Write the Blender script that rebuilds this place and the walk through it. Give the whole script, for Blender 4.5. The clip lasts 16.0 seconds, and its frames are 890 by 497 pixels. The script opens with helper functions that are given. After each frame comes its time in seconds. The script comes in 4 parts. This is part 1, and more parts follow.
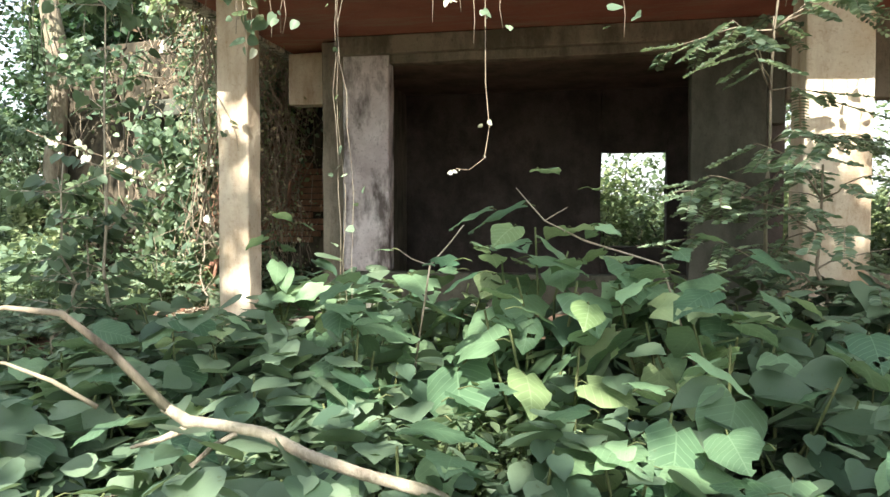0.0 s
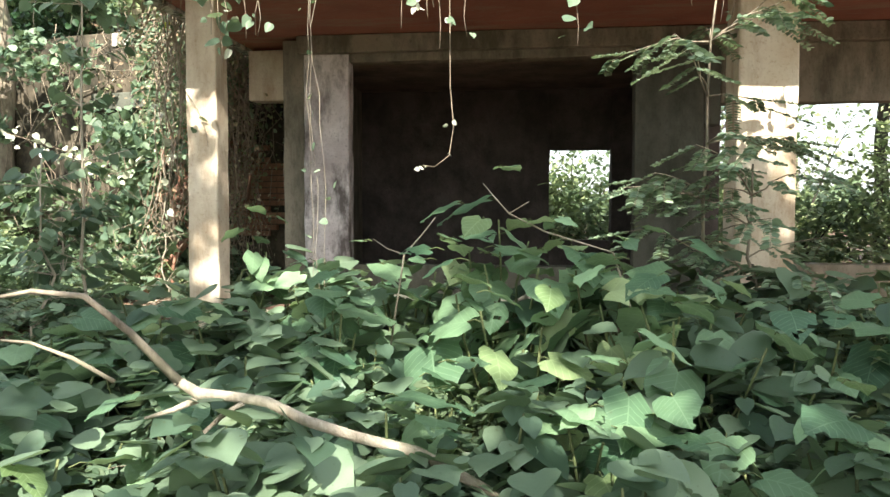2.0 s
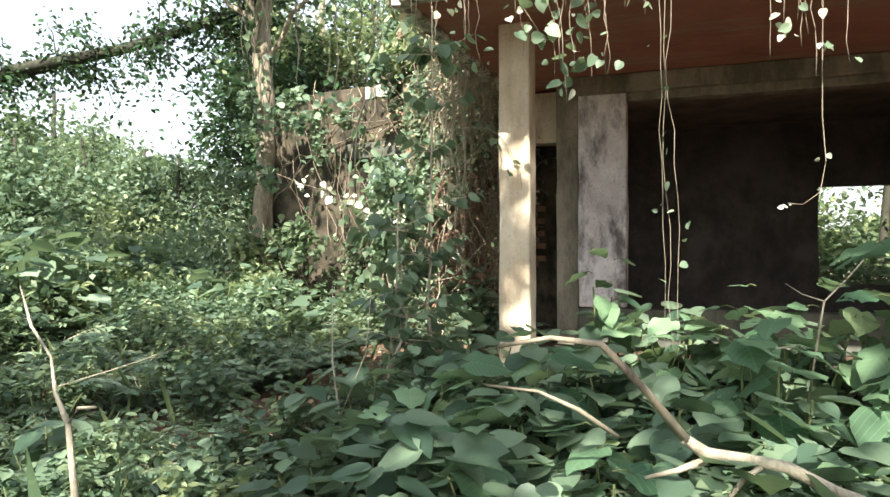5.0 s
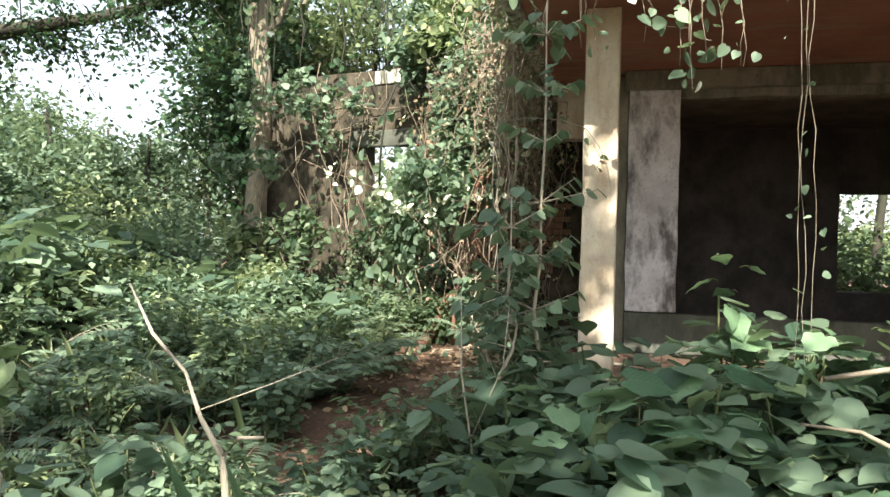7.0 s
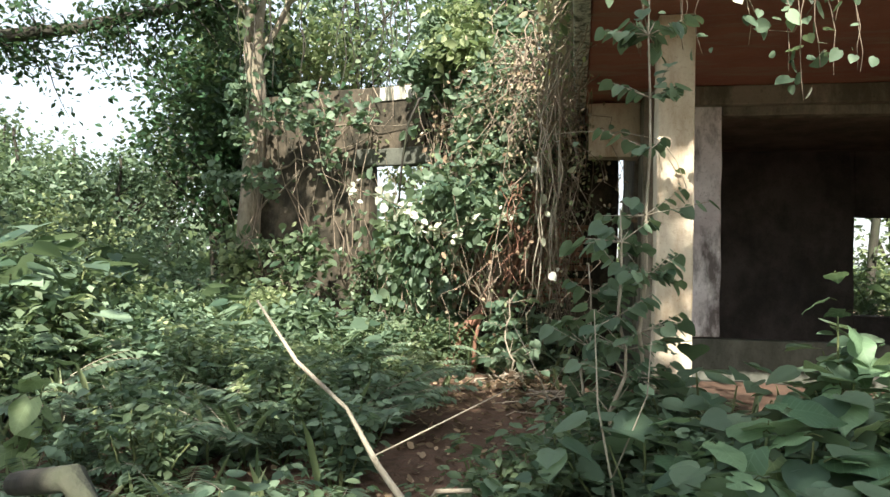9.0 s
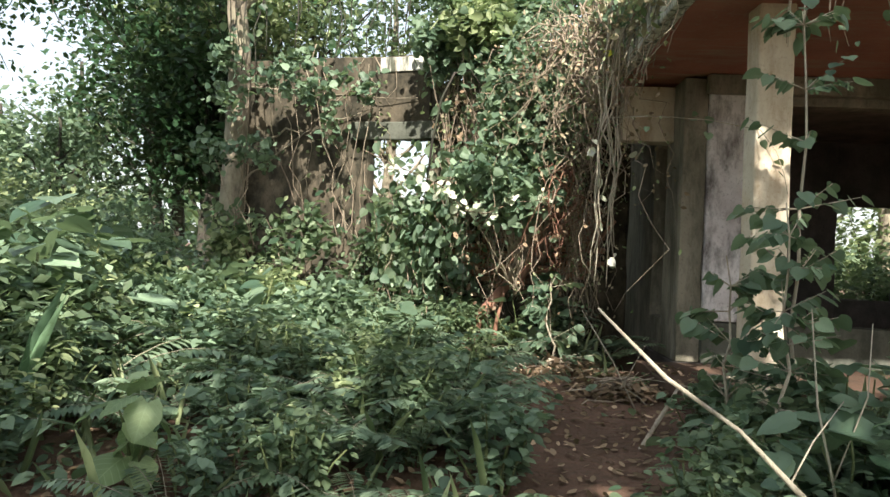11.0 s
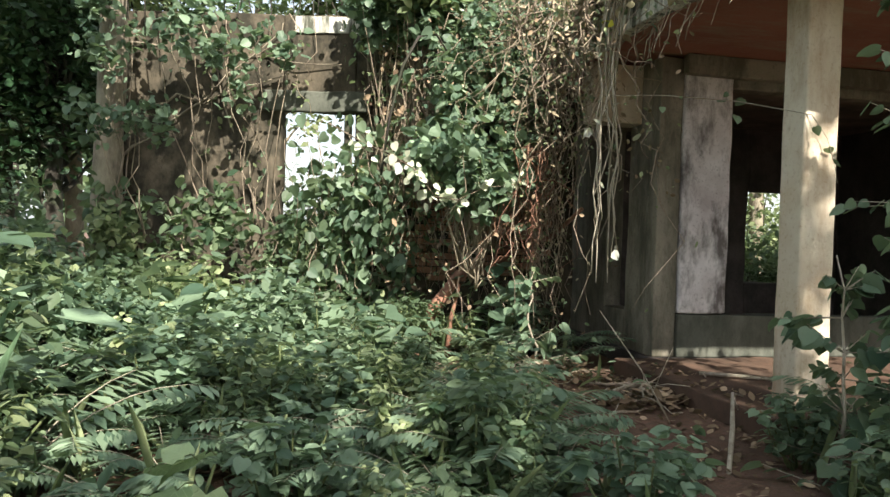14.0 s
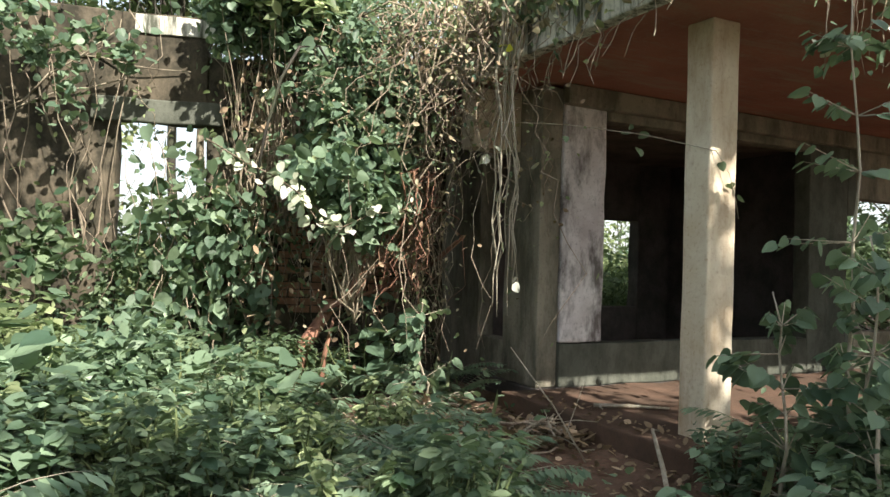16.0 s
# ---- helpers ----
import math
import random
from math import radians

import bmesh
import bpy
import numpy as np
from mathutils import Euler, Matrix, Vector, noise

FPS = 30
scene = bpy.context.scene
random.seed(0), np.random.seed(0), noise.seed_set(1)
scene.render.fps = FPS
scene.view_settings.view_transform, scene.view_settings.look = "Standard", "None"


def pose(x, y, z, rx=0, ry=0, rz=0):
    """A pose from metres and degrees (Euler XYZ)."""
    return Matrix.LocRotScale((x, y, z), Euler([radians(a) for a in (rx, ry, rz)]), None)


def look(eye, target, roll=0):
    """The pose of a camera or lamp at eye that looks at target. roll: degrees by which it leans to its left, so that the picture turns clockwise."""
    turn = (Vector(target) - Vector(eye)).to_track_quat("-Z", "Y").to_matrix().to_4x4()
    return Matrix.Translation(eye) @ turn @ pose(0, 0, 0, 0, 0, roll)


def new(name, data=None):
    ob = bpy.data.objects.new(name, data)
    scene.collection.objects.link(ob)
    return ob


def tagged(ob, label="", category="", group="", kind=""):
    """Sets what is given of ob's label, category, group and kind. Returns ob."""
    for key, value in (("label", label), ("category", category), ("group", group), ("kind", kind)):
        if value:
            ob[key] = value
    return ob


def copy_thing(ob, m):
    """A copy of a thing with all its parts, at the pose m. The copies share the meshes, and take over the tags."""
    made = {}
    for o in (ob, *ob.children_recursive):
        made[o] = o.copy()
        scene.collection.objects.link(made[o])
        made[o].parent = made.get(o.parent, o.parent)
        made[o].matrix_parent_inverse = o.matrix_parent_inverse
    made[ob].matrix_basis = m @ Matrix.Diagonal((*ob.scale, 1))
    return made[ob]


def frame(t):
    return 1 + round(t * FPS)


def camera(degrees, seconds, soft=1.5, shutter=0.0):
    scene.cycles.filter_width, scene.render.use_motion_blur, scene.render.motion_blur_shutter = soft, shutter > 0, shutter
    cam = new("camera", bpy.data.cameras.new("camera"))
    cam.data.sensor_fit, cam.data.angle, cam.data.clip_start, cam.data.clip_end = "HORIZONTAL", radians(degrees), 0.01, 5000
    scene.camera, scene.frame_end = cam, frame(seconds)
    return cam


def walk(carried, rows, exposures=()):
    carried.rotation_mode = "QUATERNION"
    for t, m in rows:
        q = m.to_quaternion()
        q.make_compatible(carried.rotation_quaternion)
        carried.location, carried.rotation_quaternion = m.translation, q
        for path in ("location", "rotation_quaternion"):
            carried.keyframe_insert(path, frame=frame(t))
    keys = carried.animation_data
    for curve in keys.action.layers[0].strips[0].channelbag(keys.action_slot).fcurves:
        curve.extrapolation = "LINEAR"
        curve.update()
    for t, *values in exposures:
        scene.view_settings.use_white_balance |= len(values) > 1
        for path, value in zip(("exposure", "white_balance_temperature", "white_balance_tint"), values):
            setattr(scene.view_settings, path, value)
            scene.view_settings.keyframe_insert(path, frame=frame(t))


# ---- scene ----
cam = camera(62.8, 16.0)
PATH = [
    (0, (2.715, -5.019, 1.136), (2.329, -3.059, 1.044), -0.0),
    (0.5, (2.634, -5.062, 1.139), (2.352, -3.09, 0.96), 0.6),
    (1, (2.637, -5.162, 1.158), (2.41, -3.175, 1.164), 1.4),
    (1.5, (2.639, -5.286, 1.163), (2.466, -3.297, 1.266), 1.5),
    (2, (2.633, -5.348, 1.128), (2.397, -3.365, 1.022), 0.1),
    (2.5, (2.504, -5.401, 1.153), (2.147, -3.433, 1.159), 3.0),
    (3, (2.282, -5.513, 1.122), (1.777, -3.58, 1.22), 0.3),
    (3.5, (2.045, -5.515, 1.123), (1.324, -3.65, 1.105), 3.0),
    (4, (1.804, -5.372, 1.148), (1.066, -3.513, 1.142), 1.5),
    (6.5, (0.72, -5.497, 1.085), (0.21, -3.563, 1.098), -0.0),
    (7, (0.342, -5.289, 1.151), (-0.149, -3.35, 1.147), 1.5),
    (7.5, (0.133, -5.159, 1.111), (-0.343, -3.217, 1.115), 1.7),
    (8, (-0.165, -5.127, 1.091), (-0.565, -3.168, 1.062), 1.1),
    (8.5, (-0.333, -5.091, 1.082), (-0.755, -3.137, 1.036), 2.2),
    (9, (-0.519, -5.04, 1.071), (-0.874, -3.074, 1.148), 1.5),
    (11.5, (-2.103, -4.873, 1.126), (-2.065, -2.874, 1.131), 1.6),
    (12, (-2.27, -4.635, 1.143), (-2.132, -2.64, 1.172), 0.2),
    (12.5, (-2.554, -4.537, 1.245), (-2.557, -2.54, 1.362), 1.7),
    (13, (-2.911, -4.436, 1.21), (-3.184, -2.458, 1.332), -0.3),
    (13.5, (-3.029, -4.222, 1.173), (-2.892, -2.227, 1.201), 0.7),
    (14, (-3.096, -3.969, 1.188), (-2.68, -2.013, 1.157), 2.0),
    (14.5, (-3.231, -3.792, 1.247), (-2.611, -1.891, 1.28), 2.6),
    (15, (-3.398, -3.701, 1.305), (-2.716, -1.824, 1.409), 2.6),
    (15.5, (-3.514, -3.524, 1.295), (-2.696, -1.703, 1.412), -0.1),
    (16, (-3.577, -3.338, 1.258), (-2.664, -1.558, 1.297), 1.9),
]
walk(cam, [(t, look(eye, target, roll)) for t, eye, target, roll in PATH],
     [(0.0, 1.9), (4.0, 1.78), (7.5, 1.5), (12.5, 1.25), (16.0, 1.28)])

# ---------------- world, sun, exposure ----------------
SUN_TO = Vector((0.10, -1.0, 0.91)).normalized()      # towards the sun
world = bpy.data.worlds.new("world")
scene.world = world
world.use_nodes = True
_nt = world.node_tree
_sky = _nt.nodes.new("ShaderNodeTexSky")
_sky.sky_type = "NISHITA"
_sky.sun_disc = False
_sky.sun_elevation = math.asin(SUN_TO.z)
_sky.sun_rotation = math.atan2(SUN_TO.x, SUN_TO.y)
_sky.air_density, _sky.dust_density = 1.2, 2.5
_haze = _nt.nodes.new("ShaderNodeMix")               # thin bright haze over the whole sky
_haze.data_type = "RGBA"
_haze.inputs[0].default_value = 0.55
_haze.inputs[7].default_value = (5.6, 5.9, 6.2, 1)
_nt.links.new(_sky.outputs[0], _haze.inputs[6])
_nt.links.new(_haze.outputs[2], _nt.nodes["Background"].inputs[0])
_nt.nodes["Background"].inputs[1].default_value = 0.11
_sun = new("sun", bpy.data.lights.new("sun", "SUN"))
_sun.data.energy, _sun.data.angle, _sun.data.color = 5.0, radians(0.5), (1.0, 0.94, 0.84)
_sun.matrix_world = look(SUN_TO * 30, (0, 0, 0))

rng = np.random.default_rng(7)


# ---------------- materials ----------------
def mat_base(name, rough=0.8):
    m = bpy.data.materials.new(name)
    m.use_nodes = True
    nt = m.node_tree
    return m, nt, nt.nodes["Principled BSDF"], nt.nodes.new("ShaderNodeTexCoord")


def tex_noise(nt, vec, scale, detail=5, stretch=None, rough=0.6):
    n = nt.nodes.new("ShaderNodeTexNoise")
    n.inputs["Scale"].default_value, n.inputs["Detail"].default_value, n.inputs["Roughness"].default_value = scale, detail, rough
    if stretch:
        mp = nt.nodes.new("ShaderNodeMapping")
        mp.inputs["Scale"].default_value = stretch
        nt.links.new(vec, mp.inputs[0])
        vec = mp.outputs[0]
    nt.links.new(vec, n.inputs["Vector"])
    return n.outputs["Fac"]


def ramp(nt, fac, stops):
    r = nt.nodes.new("ShaderNodeValToRGB")
    e = r.color_ramp.elements
    while len(e) < len(stops):
        e.new(0.5)
    for el, (p, c) in zip(e, stops):
        el.position = p
        el.color = (*c, 1) if len(c) == 3 else c
    nt.links.new(fac, r.inputs[0])
    return r.outputs[0]


def mixc(nt, fac, a, b, mode="MIX"):
    n = nt.nodes.new("ShaderNodeMix")
    n.data_type, n.blend_type = "RGBA", mode
    if isinstance(fac, (int, float)):
        n.inputs[0].default_value = fac
    else:
        nt.links.new(fac, n.inputs[0])
    for s, v in ((6, a), (7, b)):
        if isinstance(v, tuple):
            n.inputs[s].default_value = (*v, 1)
        else:
            nt.links.new(v, n.inputs[s])
    return n.outputs[2]


def bump(nt, bsdf, fac, strength=0.4, dist=0.02):
    b = nt.nodes.new("ShaderNodeBump")
    b.inputs["Strength"].default_value, b.inputs["Distance"].default_value = strength, dist
    nt.links.new(fac, b.inputs["Height"])
    nt.links.new(b.outputs[0], bsdf.inputs["Normal"])


def plaster(name, light, mid, dark, stain=0.5, streak=(3, 3, 0.35), amount=(0.42, 0.62)):
    """Old painted render: base coat, blotches, streaks of damp that run down, fine grain."""
    m, nt, p, tc = mat_base(name)
    o = tc.outputs["Object"]
    big = tex_noise(nt, o, 1.7, 6)
    col = ramp(nt, big, [(0.3, mid), (0.6, light)])
    st = ramp(nt, tex_noise(nt, o, 2.6, 7, streak, 0.7), [(amount[0], (0, 0, 0)), (amount[1], (1, 1, 1))])
    sc = nt.nodes.new("ShaderNodeMath")
    sc.operation = "MULTIPLY"
    nt.links.new(st, sc.inputs[0])
    sc.inputs[1].default_value = stain
    col = mixc(nt, sc.outputs[0], col, dark)
    fine = tex_noise(nt, o, 38, 4)
    col = mixc(nt, ramp(nt, fine, [(0.55, (0, 0, 0)), (0.75, (0.5, 0.5, 0.5))]), col, dark)
    nt.links.new(col, p.inputs["Base Color"])
    p.inputs["Roughness"].default_value = 0.88
    p.inputs["Specular IOR Level"].default_value = 0.25
    bump(nt, p, tex_noise(nt, o, 22, 8), 0.5, 0.012)
    return m


def calc(nt, op, a, b=0.0):
    n = nt.nodes.new("ShaderNodeMath")
    n.operation = op
    for k, v in ((0, a), (1, b)):
        if isinstance(v, (int, float)):
            n.inputs[k].default_value = v
        else:
            nt.links.new(v, n.inputs[k])
    return n.outputs[0]


def leafy(name, dark, light, translucent=0.35, rough=0.45, per_object=False):
    m, nt, p, tc = mat_base(name)
    if per_object:
        rnd = nt.nodes.new("ShaderNodeObjectInfo").outputs["Random"]
    else:
        rnd = nt.nodes.new("ShaderNodeNewGeometry").outputs["Random Per Island"]
    col = ramp(nt, rnd, [(0.0, dark), (0.5, tuple((a + b) / 2 for a, b in zip(dark, light))), (0.88, light), (1.0, tuple(min(v * 1.7 + 0.02, 0.8) for v in light))])
    sp = ramp(nt, tex_noise(nt, tc.outputs["Object"], 45, 4), [(0.62, (0, 0, 0)), (0.72, (0.55, 0.55, 0.55))])
    col = mixc(nt, sp, col, tuple(0.5 * a + b for a, b in zip(dark, (0.05, 0.045, 0.01))))
    if per_object:                                   # pale midrib and side veins
        xyz = nt.nodes.new("ShaderNodeSeparateXYZ")
        nt.links.new(tc.outputs["Object"], xyz.inputs[0])
        ax = calc(nt, "ABSOLUTE", xyz.outputs[0])
        rib = calc(nt, "LESS_THAN", ax, 0.003)
        side = calc(nt, "GREATER_THAN", calc(nt, "SINE", calc(nt, "MULTIPLY", calc(nt, "SUBTRACT", xyz.outputs[1], calc(nt, "MULTIPLY", ax, 0.75)), 190.0)), 0.93)
        vein = calc(nt, "MULTIPLY", calc(nt, "MAXIMUM", rib, side), 0.2)
        col = mixc(nt, vein, col, tuple(min(v * 1.5 + 0.05, 0.8) for v in light))
    nt.links.new(col, p.inputs["Base Color"])
    p.inputs["Roughness"].default_value = rough
    p.inputs["Specular IOR Level"].default_value = 0.28
    bump(nt, p, tex_noise(nt, tc.outputs["Object"], 30, 3), 0.25, 0.01)
    t = nt.nodes.new("ShaderNodeBsdfTranslucent")
    nt.links.new(mixc(nt, 0.5, col, (0.28, 0.38, 0.14)), t.inputs[0])
    mx = nt.nodes.new("ShaderNodeMixShader")
    mx.inputs[0].default_value = translucent
    nt.links.new(p.outputs[0], mx.inputs[1])
    nt.links.new(t.outputs[0], mx.inputs[2])
    nt.links.new(mx.outputs[0], nt.nodes["Material Output"].inputs[0])
    return m


def barky(name, a, b, scale=14, stretch=(1, 1, 0.25)):
    m, nt, p, tc = mat_base(name)
    o = tc.outputs["Object"]
    f = tex_noise(nt, o, scale, 7, stretch, 0.7)
    col = mixc(nt, ramp(nt, tex_noise(nt, o, 2.2, 4), [(0.45, (0, 0, 0)), (0.7, (0.6, 0.6, 0.6))]),
               ramp(nt, f, [(0.3, a), (0.7, b)]), tuple(0.5 * v + w for v, w in zip(b, (0.03, 0.06, 0.02))))
    nt.links.new(col, p.inputs["Base Color"])
    p.inputs["Roughness"].default_value = 0.9
    bump(nt, p, f, 0.8, 0.02)
    return m


M_PILLAR = plaster("beige_paint", (0.68, 0.61, 0.48), (0.55, 0.44, 0.30), (0.32, 0.19, 0.10), 0.65, (1.6, 1.6, 0.5), (0.47, 0.68))
M_PIER = plaster("grey_render", (0.80, 0.77, 0.76), (0.46, 0.41, 0.41), (0.09, 0.075, 0.07), 0.9, (1.2, 1.2, 0.5), (0.46, 0.62))
# mid brown render with darker streaks
M_WALL = plaster("streaked_brown_render", (0.30, 0.27, 0.21), (0.20, 0.18, 0.14), (0.06, 0.06, 0.04), 0.7, (1.6, 1.6, 0.5))
# very dark grey-green render with darker blotches
M_DARK_WALL = plaster("dark_grey_green_render", (0.13, 0.135, 0.11), (0.085, 0.09, 0.07), (0.035, 0.04, 0.03), 0.7, (1.2, 1.2, 0.5))
# very dark grey-brown render for the room's walls and floor
M_INSIDE = plaster("dark_grey_render", (0.13, 0.11, 0.10), (0.08, 0.07, 0.065), (0.03, 0.028, 0.026), 0.6, (1, 1, 0.8))
M_CEIL = plaster("ceiling_render", (0.30, 0.24, 0.19), (0.20, 0.16, 0.12), (0.07, 0.06, 0.05), 0.6, (1, 1, 1))
M_SOFFIT = plaster("red_soffit_paint", (0.37, 0.155, 0.11), (0.28, 0.115, 0.085), (0.33, 0.26, 0.19), 0.75, (0.5, 2.2, 1), (0.5, 0.68))
M_FASCIA = plaster("mouldy_white_fascia", (0.72, 0.70, 0.62), (0.5, 0.48, 0.4), (0.06, 0.065, 0.045), 0.95, (5, 5, 0.5), (0.44, 0.6))
# mossy brown, with the wall's shade also put into the colour
M_RUIN = plaster("shaded_mossy_render", (0.14, 0.115, 0.082), (0.085, 0.07, 0.048), (0.028, 0.026, 0.018), 0.95, (1.3, 1.3, 0.9), (0.38, 0.58))
M_PANEL = plaster("pale_plaster", (0.58, 0.48, 0.36), (0.46, 0.38, 0.28), (0.22, 0.16, 0.10), 0.7, (1.5, 1.5, 2.5))
M_FLOOR = plaster("dusty_floor", (0.13, 0.08, 0.055), (0.09, 0.055, 0.038), (0.06, 0.042, 0.03), 0.7, (1, 1, 1))
M_BRICK = plaster("old_brick", (0.42, 0.22, 0.13), (0.32, 0.16, 0.10), (0.12, 0.08, 0.06), 0.6, (1, 1, 1))
M_BARK = barky("grey_bark", (0.055, 0.042, 0.03), (0.40, 0.34, 0.25), 8, (1, 1, 0.35))
# dark bark, darkened further so the overhanging limb looks shaded
M_BARK_D = barky("dark_bark", (0.02, 0.017, 0.014), (0.07, 0.06, 0.045))
M_STICK = barky("pale_stick", (0.22, 0.18, 0.13), (0.52, 0.46, 0.36), 25)
M_RED = barky("reddish_wood", (0.14, 0.06, 0.04), (0.36, 0.18, 0.12), 18)
M_VINE = barky("dry_vine", (0.13, 0.09, 0.06), (0.46, 0.37, 0.28), 30)
M_LEAF = leafy("broad_leaf", (0.05, 0.095, 0.062), (0.20, 0.28, 0.18), 0.36)
M_STEM = barky("green_stem", (0.05, 0.09, 0.03), (0.16, 0.17, 0.07), 25)
M_LEAF1 = leafy("broad_leaf_single", (0.05, 0.115, 0.065), (0.21, 0.33, 0.18), 0.36, 0.42, True)
M_LEAF1_Y = leafy("pale_leaf_single", (0.14, 0.22, 0.09), (0.36, 0.46, 0.24), 0.4, 0.42, True)
# yellow-green leaf, its colour lightened to stand in for sunlight
M_LEAF_Y = leafy("sun_lightened_leaf", (0.11, 0.16, 0.075), (0.35, 0.40, 0.21), 0.45)
# near-black green, with the shade of dense foliage in the colour
M_LEAF_D = leafy("shade_dark_leaf", (0.012, 0.032, 0.014), (0.035, 0.085, 0.035), 0.2)
M_LEAF_M = leafy("forest_leaf", (0.04, 0.078, 0.044), (0.165, 0.22, 0.125), 0.4)
M_FERN = leafy("feathery_leaf", (0.08, 0.135, 0.09), (0.23, 0.31, 0.20), 0.38)
# sun glare on leaves, put into a near-white base colour
M_SUNLIT_PALE = leafy("sunlit_pale_leaf", (0.50, 0.54, 0.38), (0.75, 0.76, 0.62), 0.3)
M_DRY = leafy("dead_leaf", (0.10, 0.065, 0.04), (0.36, 0.26, 0.17), 0.15, 0.8)
M_STRAW = leafy("straw_leaf", (0.24, 0.19, 0.12), (0.56, 0.48, 0.33), 0.3, 0.7)
M_YELLOW = leafy("yellow_leaf", (0.55, 0.55, 0.03), (0.65, 0.62, 0.05), 0.4)


def make_soil():
    m, nt, p, tc = mat_base("red_soil")
    o = tc.outputs["Object"]
    col = ramp(nt, tex_noise(nt, o, 1.3, 6), [(0.3, (0.085, 0.05, 0.032)), (0.7, (0.18, 0.10, 0.065))])
    col = mixc(nt, ramp(nt, tex_noise(nt, o, 26, 6), [(0.45, (0, 0, 0)), (0.65, (0.7, 0.7, 0.7))]), col, (0.09, 0.06, 0.035))
    nt.links.new(col, p.inputs["Base Color"])
    p.inputs["Roughness"].default_value = 0.95
    bump(nt, p, tex_noise(nt, o, 18, 8), 0.9, 0.04)
    return m


M_SOIL = make_soil()


# ---------------- mesh helpers ----------------
def link_bm(name, bm, material):
    me = bpy.data.meshes.new(name)
    bm.normal_update()
    bm.to_mesh(me)
    bm.free()
    me.materials.append(material)
    return new(name, me)


def part(name, data, material, parent, label=""):
    """Links a bmesh or a mesh as one object under a thing or a part."""
    if isinstance(data, bmesh.types.BMesh):
        ob = link_bm(name, data, material)
    else:
        ob = new(name, data)
        if not data.materials:
            data.materials.append(material)
    ob.parent = parent
    return tagged(ob, label)


def stem_part(data, material, parent):
    return tagged(part("stem", data, material, parent), kind="stuff")


def box(bm, x0, x1, y0, y1, z0, z1, step=0.25, wear=0.006):
    """A block cut into a grid whose points wander a little, so that edges are worn."""
    b = bmesh.new()
    bmesh.ops.create_cube(b, size=1)
    for v in b.verts:
        v.co = Vector(((x0 + x1) / 2 + v.co.x * (x1 - x0), (y0 + y1) / 2 + v.co.y * (y1 - y0), (z0 + z1) / 2 + v.co.z * (z1 - z0)))
    for ax, (lo, hi) in enumerate(((x0, x1), (y0, y1), (z0, z1))):
        n = min(24, int((hi - lo) / step))
        for k in range(1, n + 1):
            co, no = Vector((0, 0, 0)), Vector((0, 0, 0))
            co[ax], no[ax] = lo + (hi - lo) * k / (n + 1), 1
            bmesh.ops.bisect_plane(b, geom=b.verts[:] + b.edges[:] + b.faces[:], plane_co=co, plane_no=no)
    for v in b.verts:
        v.co += noise.noise_vector(v.co * 3.1) * wear
    me = bpy.data.meshes.new("tmp")
    b.to_mesh(me)
    b.free()
    bm.from_mesh(me)
    bpy.data.meshes.remove(me)


def block(name, boxes, material, label="", category="", kind="structure", wear=0.006, step=0.25, bevel=0.012):
    bm = bmesh.new()
    for bx in boxes:
        box(bm, *bx, step=step, wear=wear)
    ob = link_bm(name, bm, material)
    if bevel:
        md = ob.modifiers.new("worn_edges", "BEVEL")
        md.width, md.segments, md.limit_method, md.angle_limit = bevel, 2, "ANGLE", radians(50)
    return tagged(ob, label, category, "", kind)


def tube(paths, sides=6):
    """A mesh of round, tapering stems. paths: lists of (point, radius)."""
    vs, fs = [], []
    for path in paths:
        n0 = len(vs)
        pts = [Vector(p) for p, _ in path]
        for i, (p, r) in enumerate(path):
            d = (pts[min(i + 1, len(pts) - 1)] - pts[max(i - 1, 0)])
            d = d.normalized() if d.length > 1e-6 else Vector((0, 0, 1))
            a = d.orthogonal().normalized() if abs(d.z) < 0.5 else Vector((1, 0, 0)).cross(d).normalized()
            b = d.cross(a)
            for k in range(sides):
                t = 2 * math.pi * k / sides
                q = pts[i] + (a * math.cos(t) + b * math.sin(t)) * r
                vs.append(q if sides < 8 else pts[i] + (q - pts[i]) * (1 + 0.35 * noise.noise(q * 5.0)))
        for i in range(len(path) - 1):
            for k in range(sides):
                q, w = n0 + i * sides + k, n0 + i * sides + (k + 1) % sides
                fs.append((q, w, w + sides, q + sides))
        fs.append(tuple(n0 + k for k in reversed(range(sides))))
        fs.append(tuple(len(vs) - sides + k for k in range(sides)))
    me = bpy.data.meshes.new("stems")
    me.from_pydata([tuple(v) for v in vs], [], fs)
    me.polygons.foreach_set("use_smooth", [True] * len(fs))
    return me


def wander(a, b, n, amp, r0, r1, sag=0.0, seed=0):
    """A crooked way from a to b with radii from r0 to r1."""
    a, b = Vector(a), Vector(b)
    out = []
    for i in range(n + 1):
        t = i / n
        p = a.lerp(b, t) + noise.noise_vector(Vector((seed * 3.7 + t * 2.3, seed * 1.3, t * 1.7))) * amp * math.sin(math.pi * min(t * 1.3, 1))
        p += noise.noise_vector(Vector((seed * 1.9, t * 9.1, seed * 0.7))) * amp * 0.3 * min(t * 3, 1)
        p.z -= sag * math.sin(math.pi * t)
        out.append((p, r0 + (r1 - r0) * t))
    return out


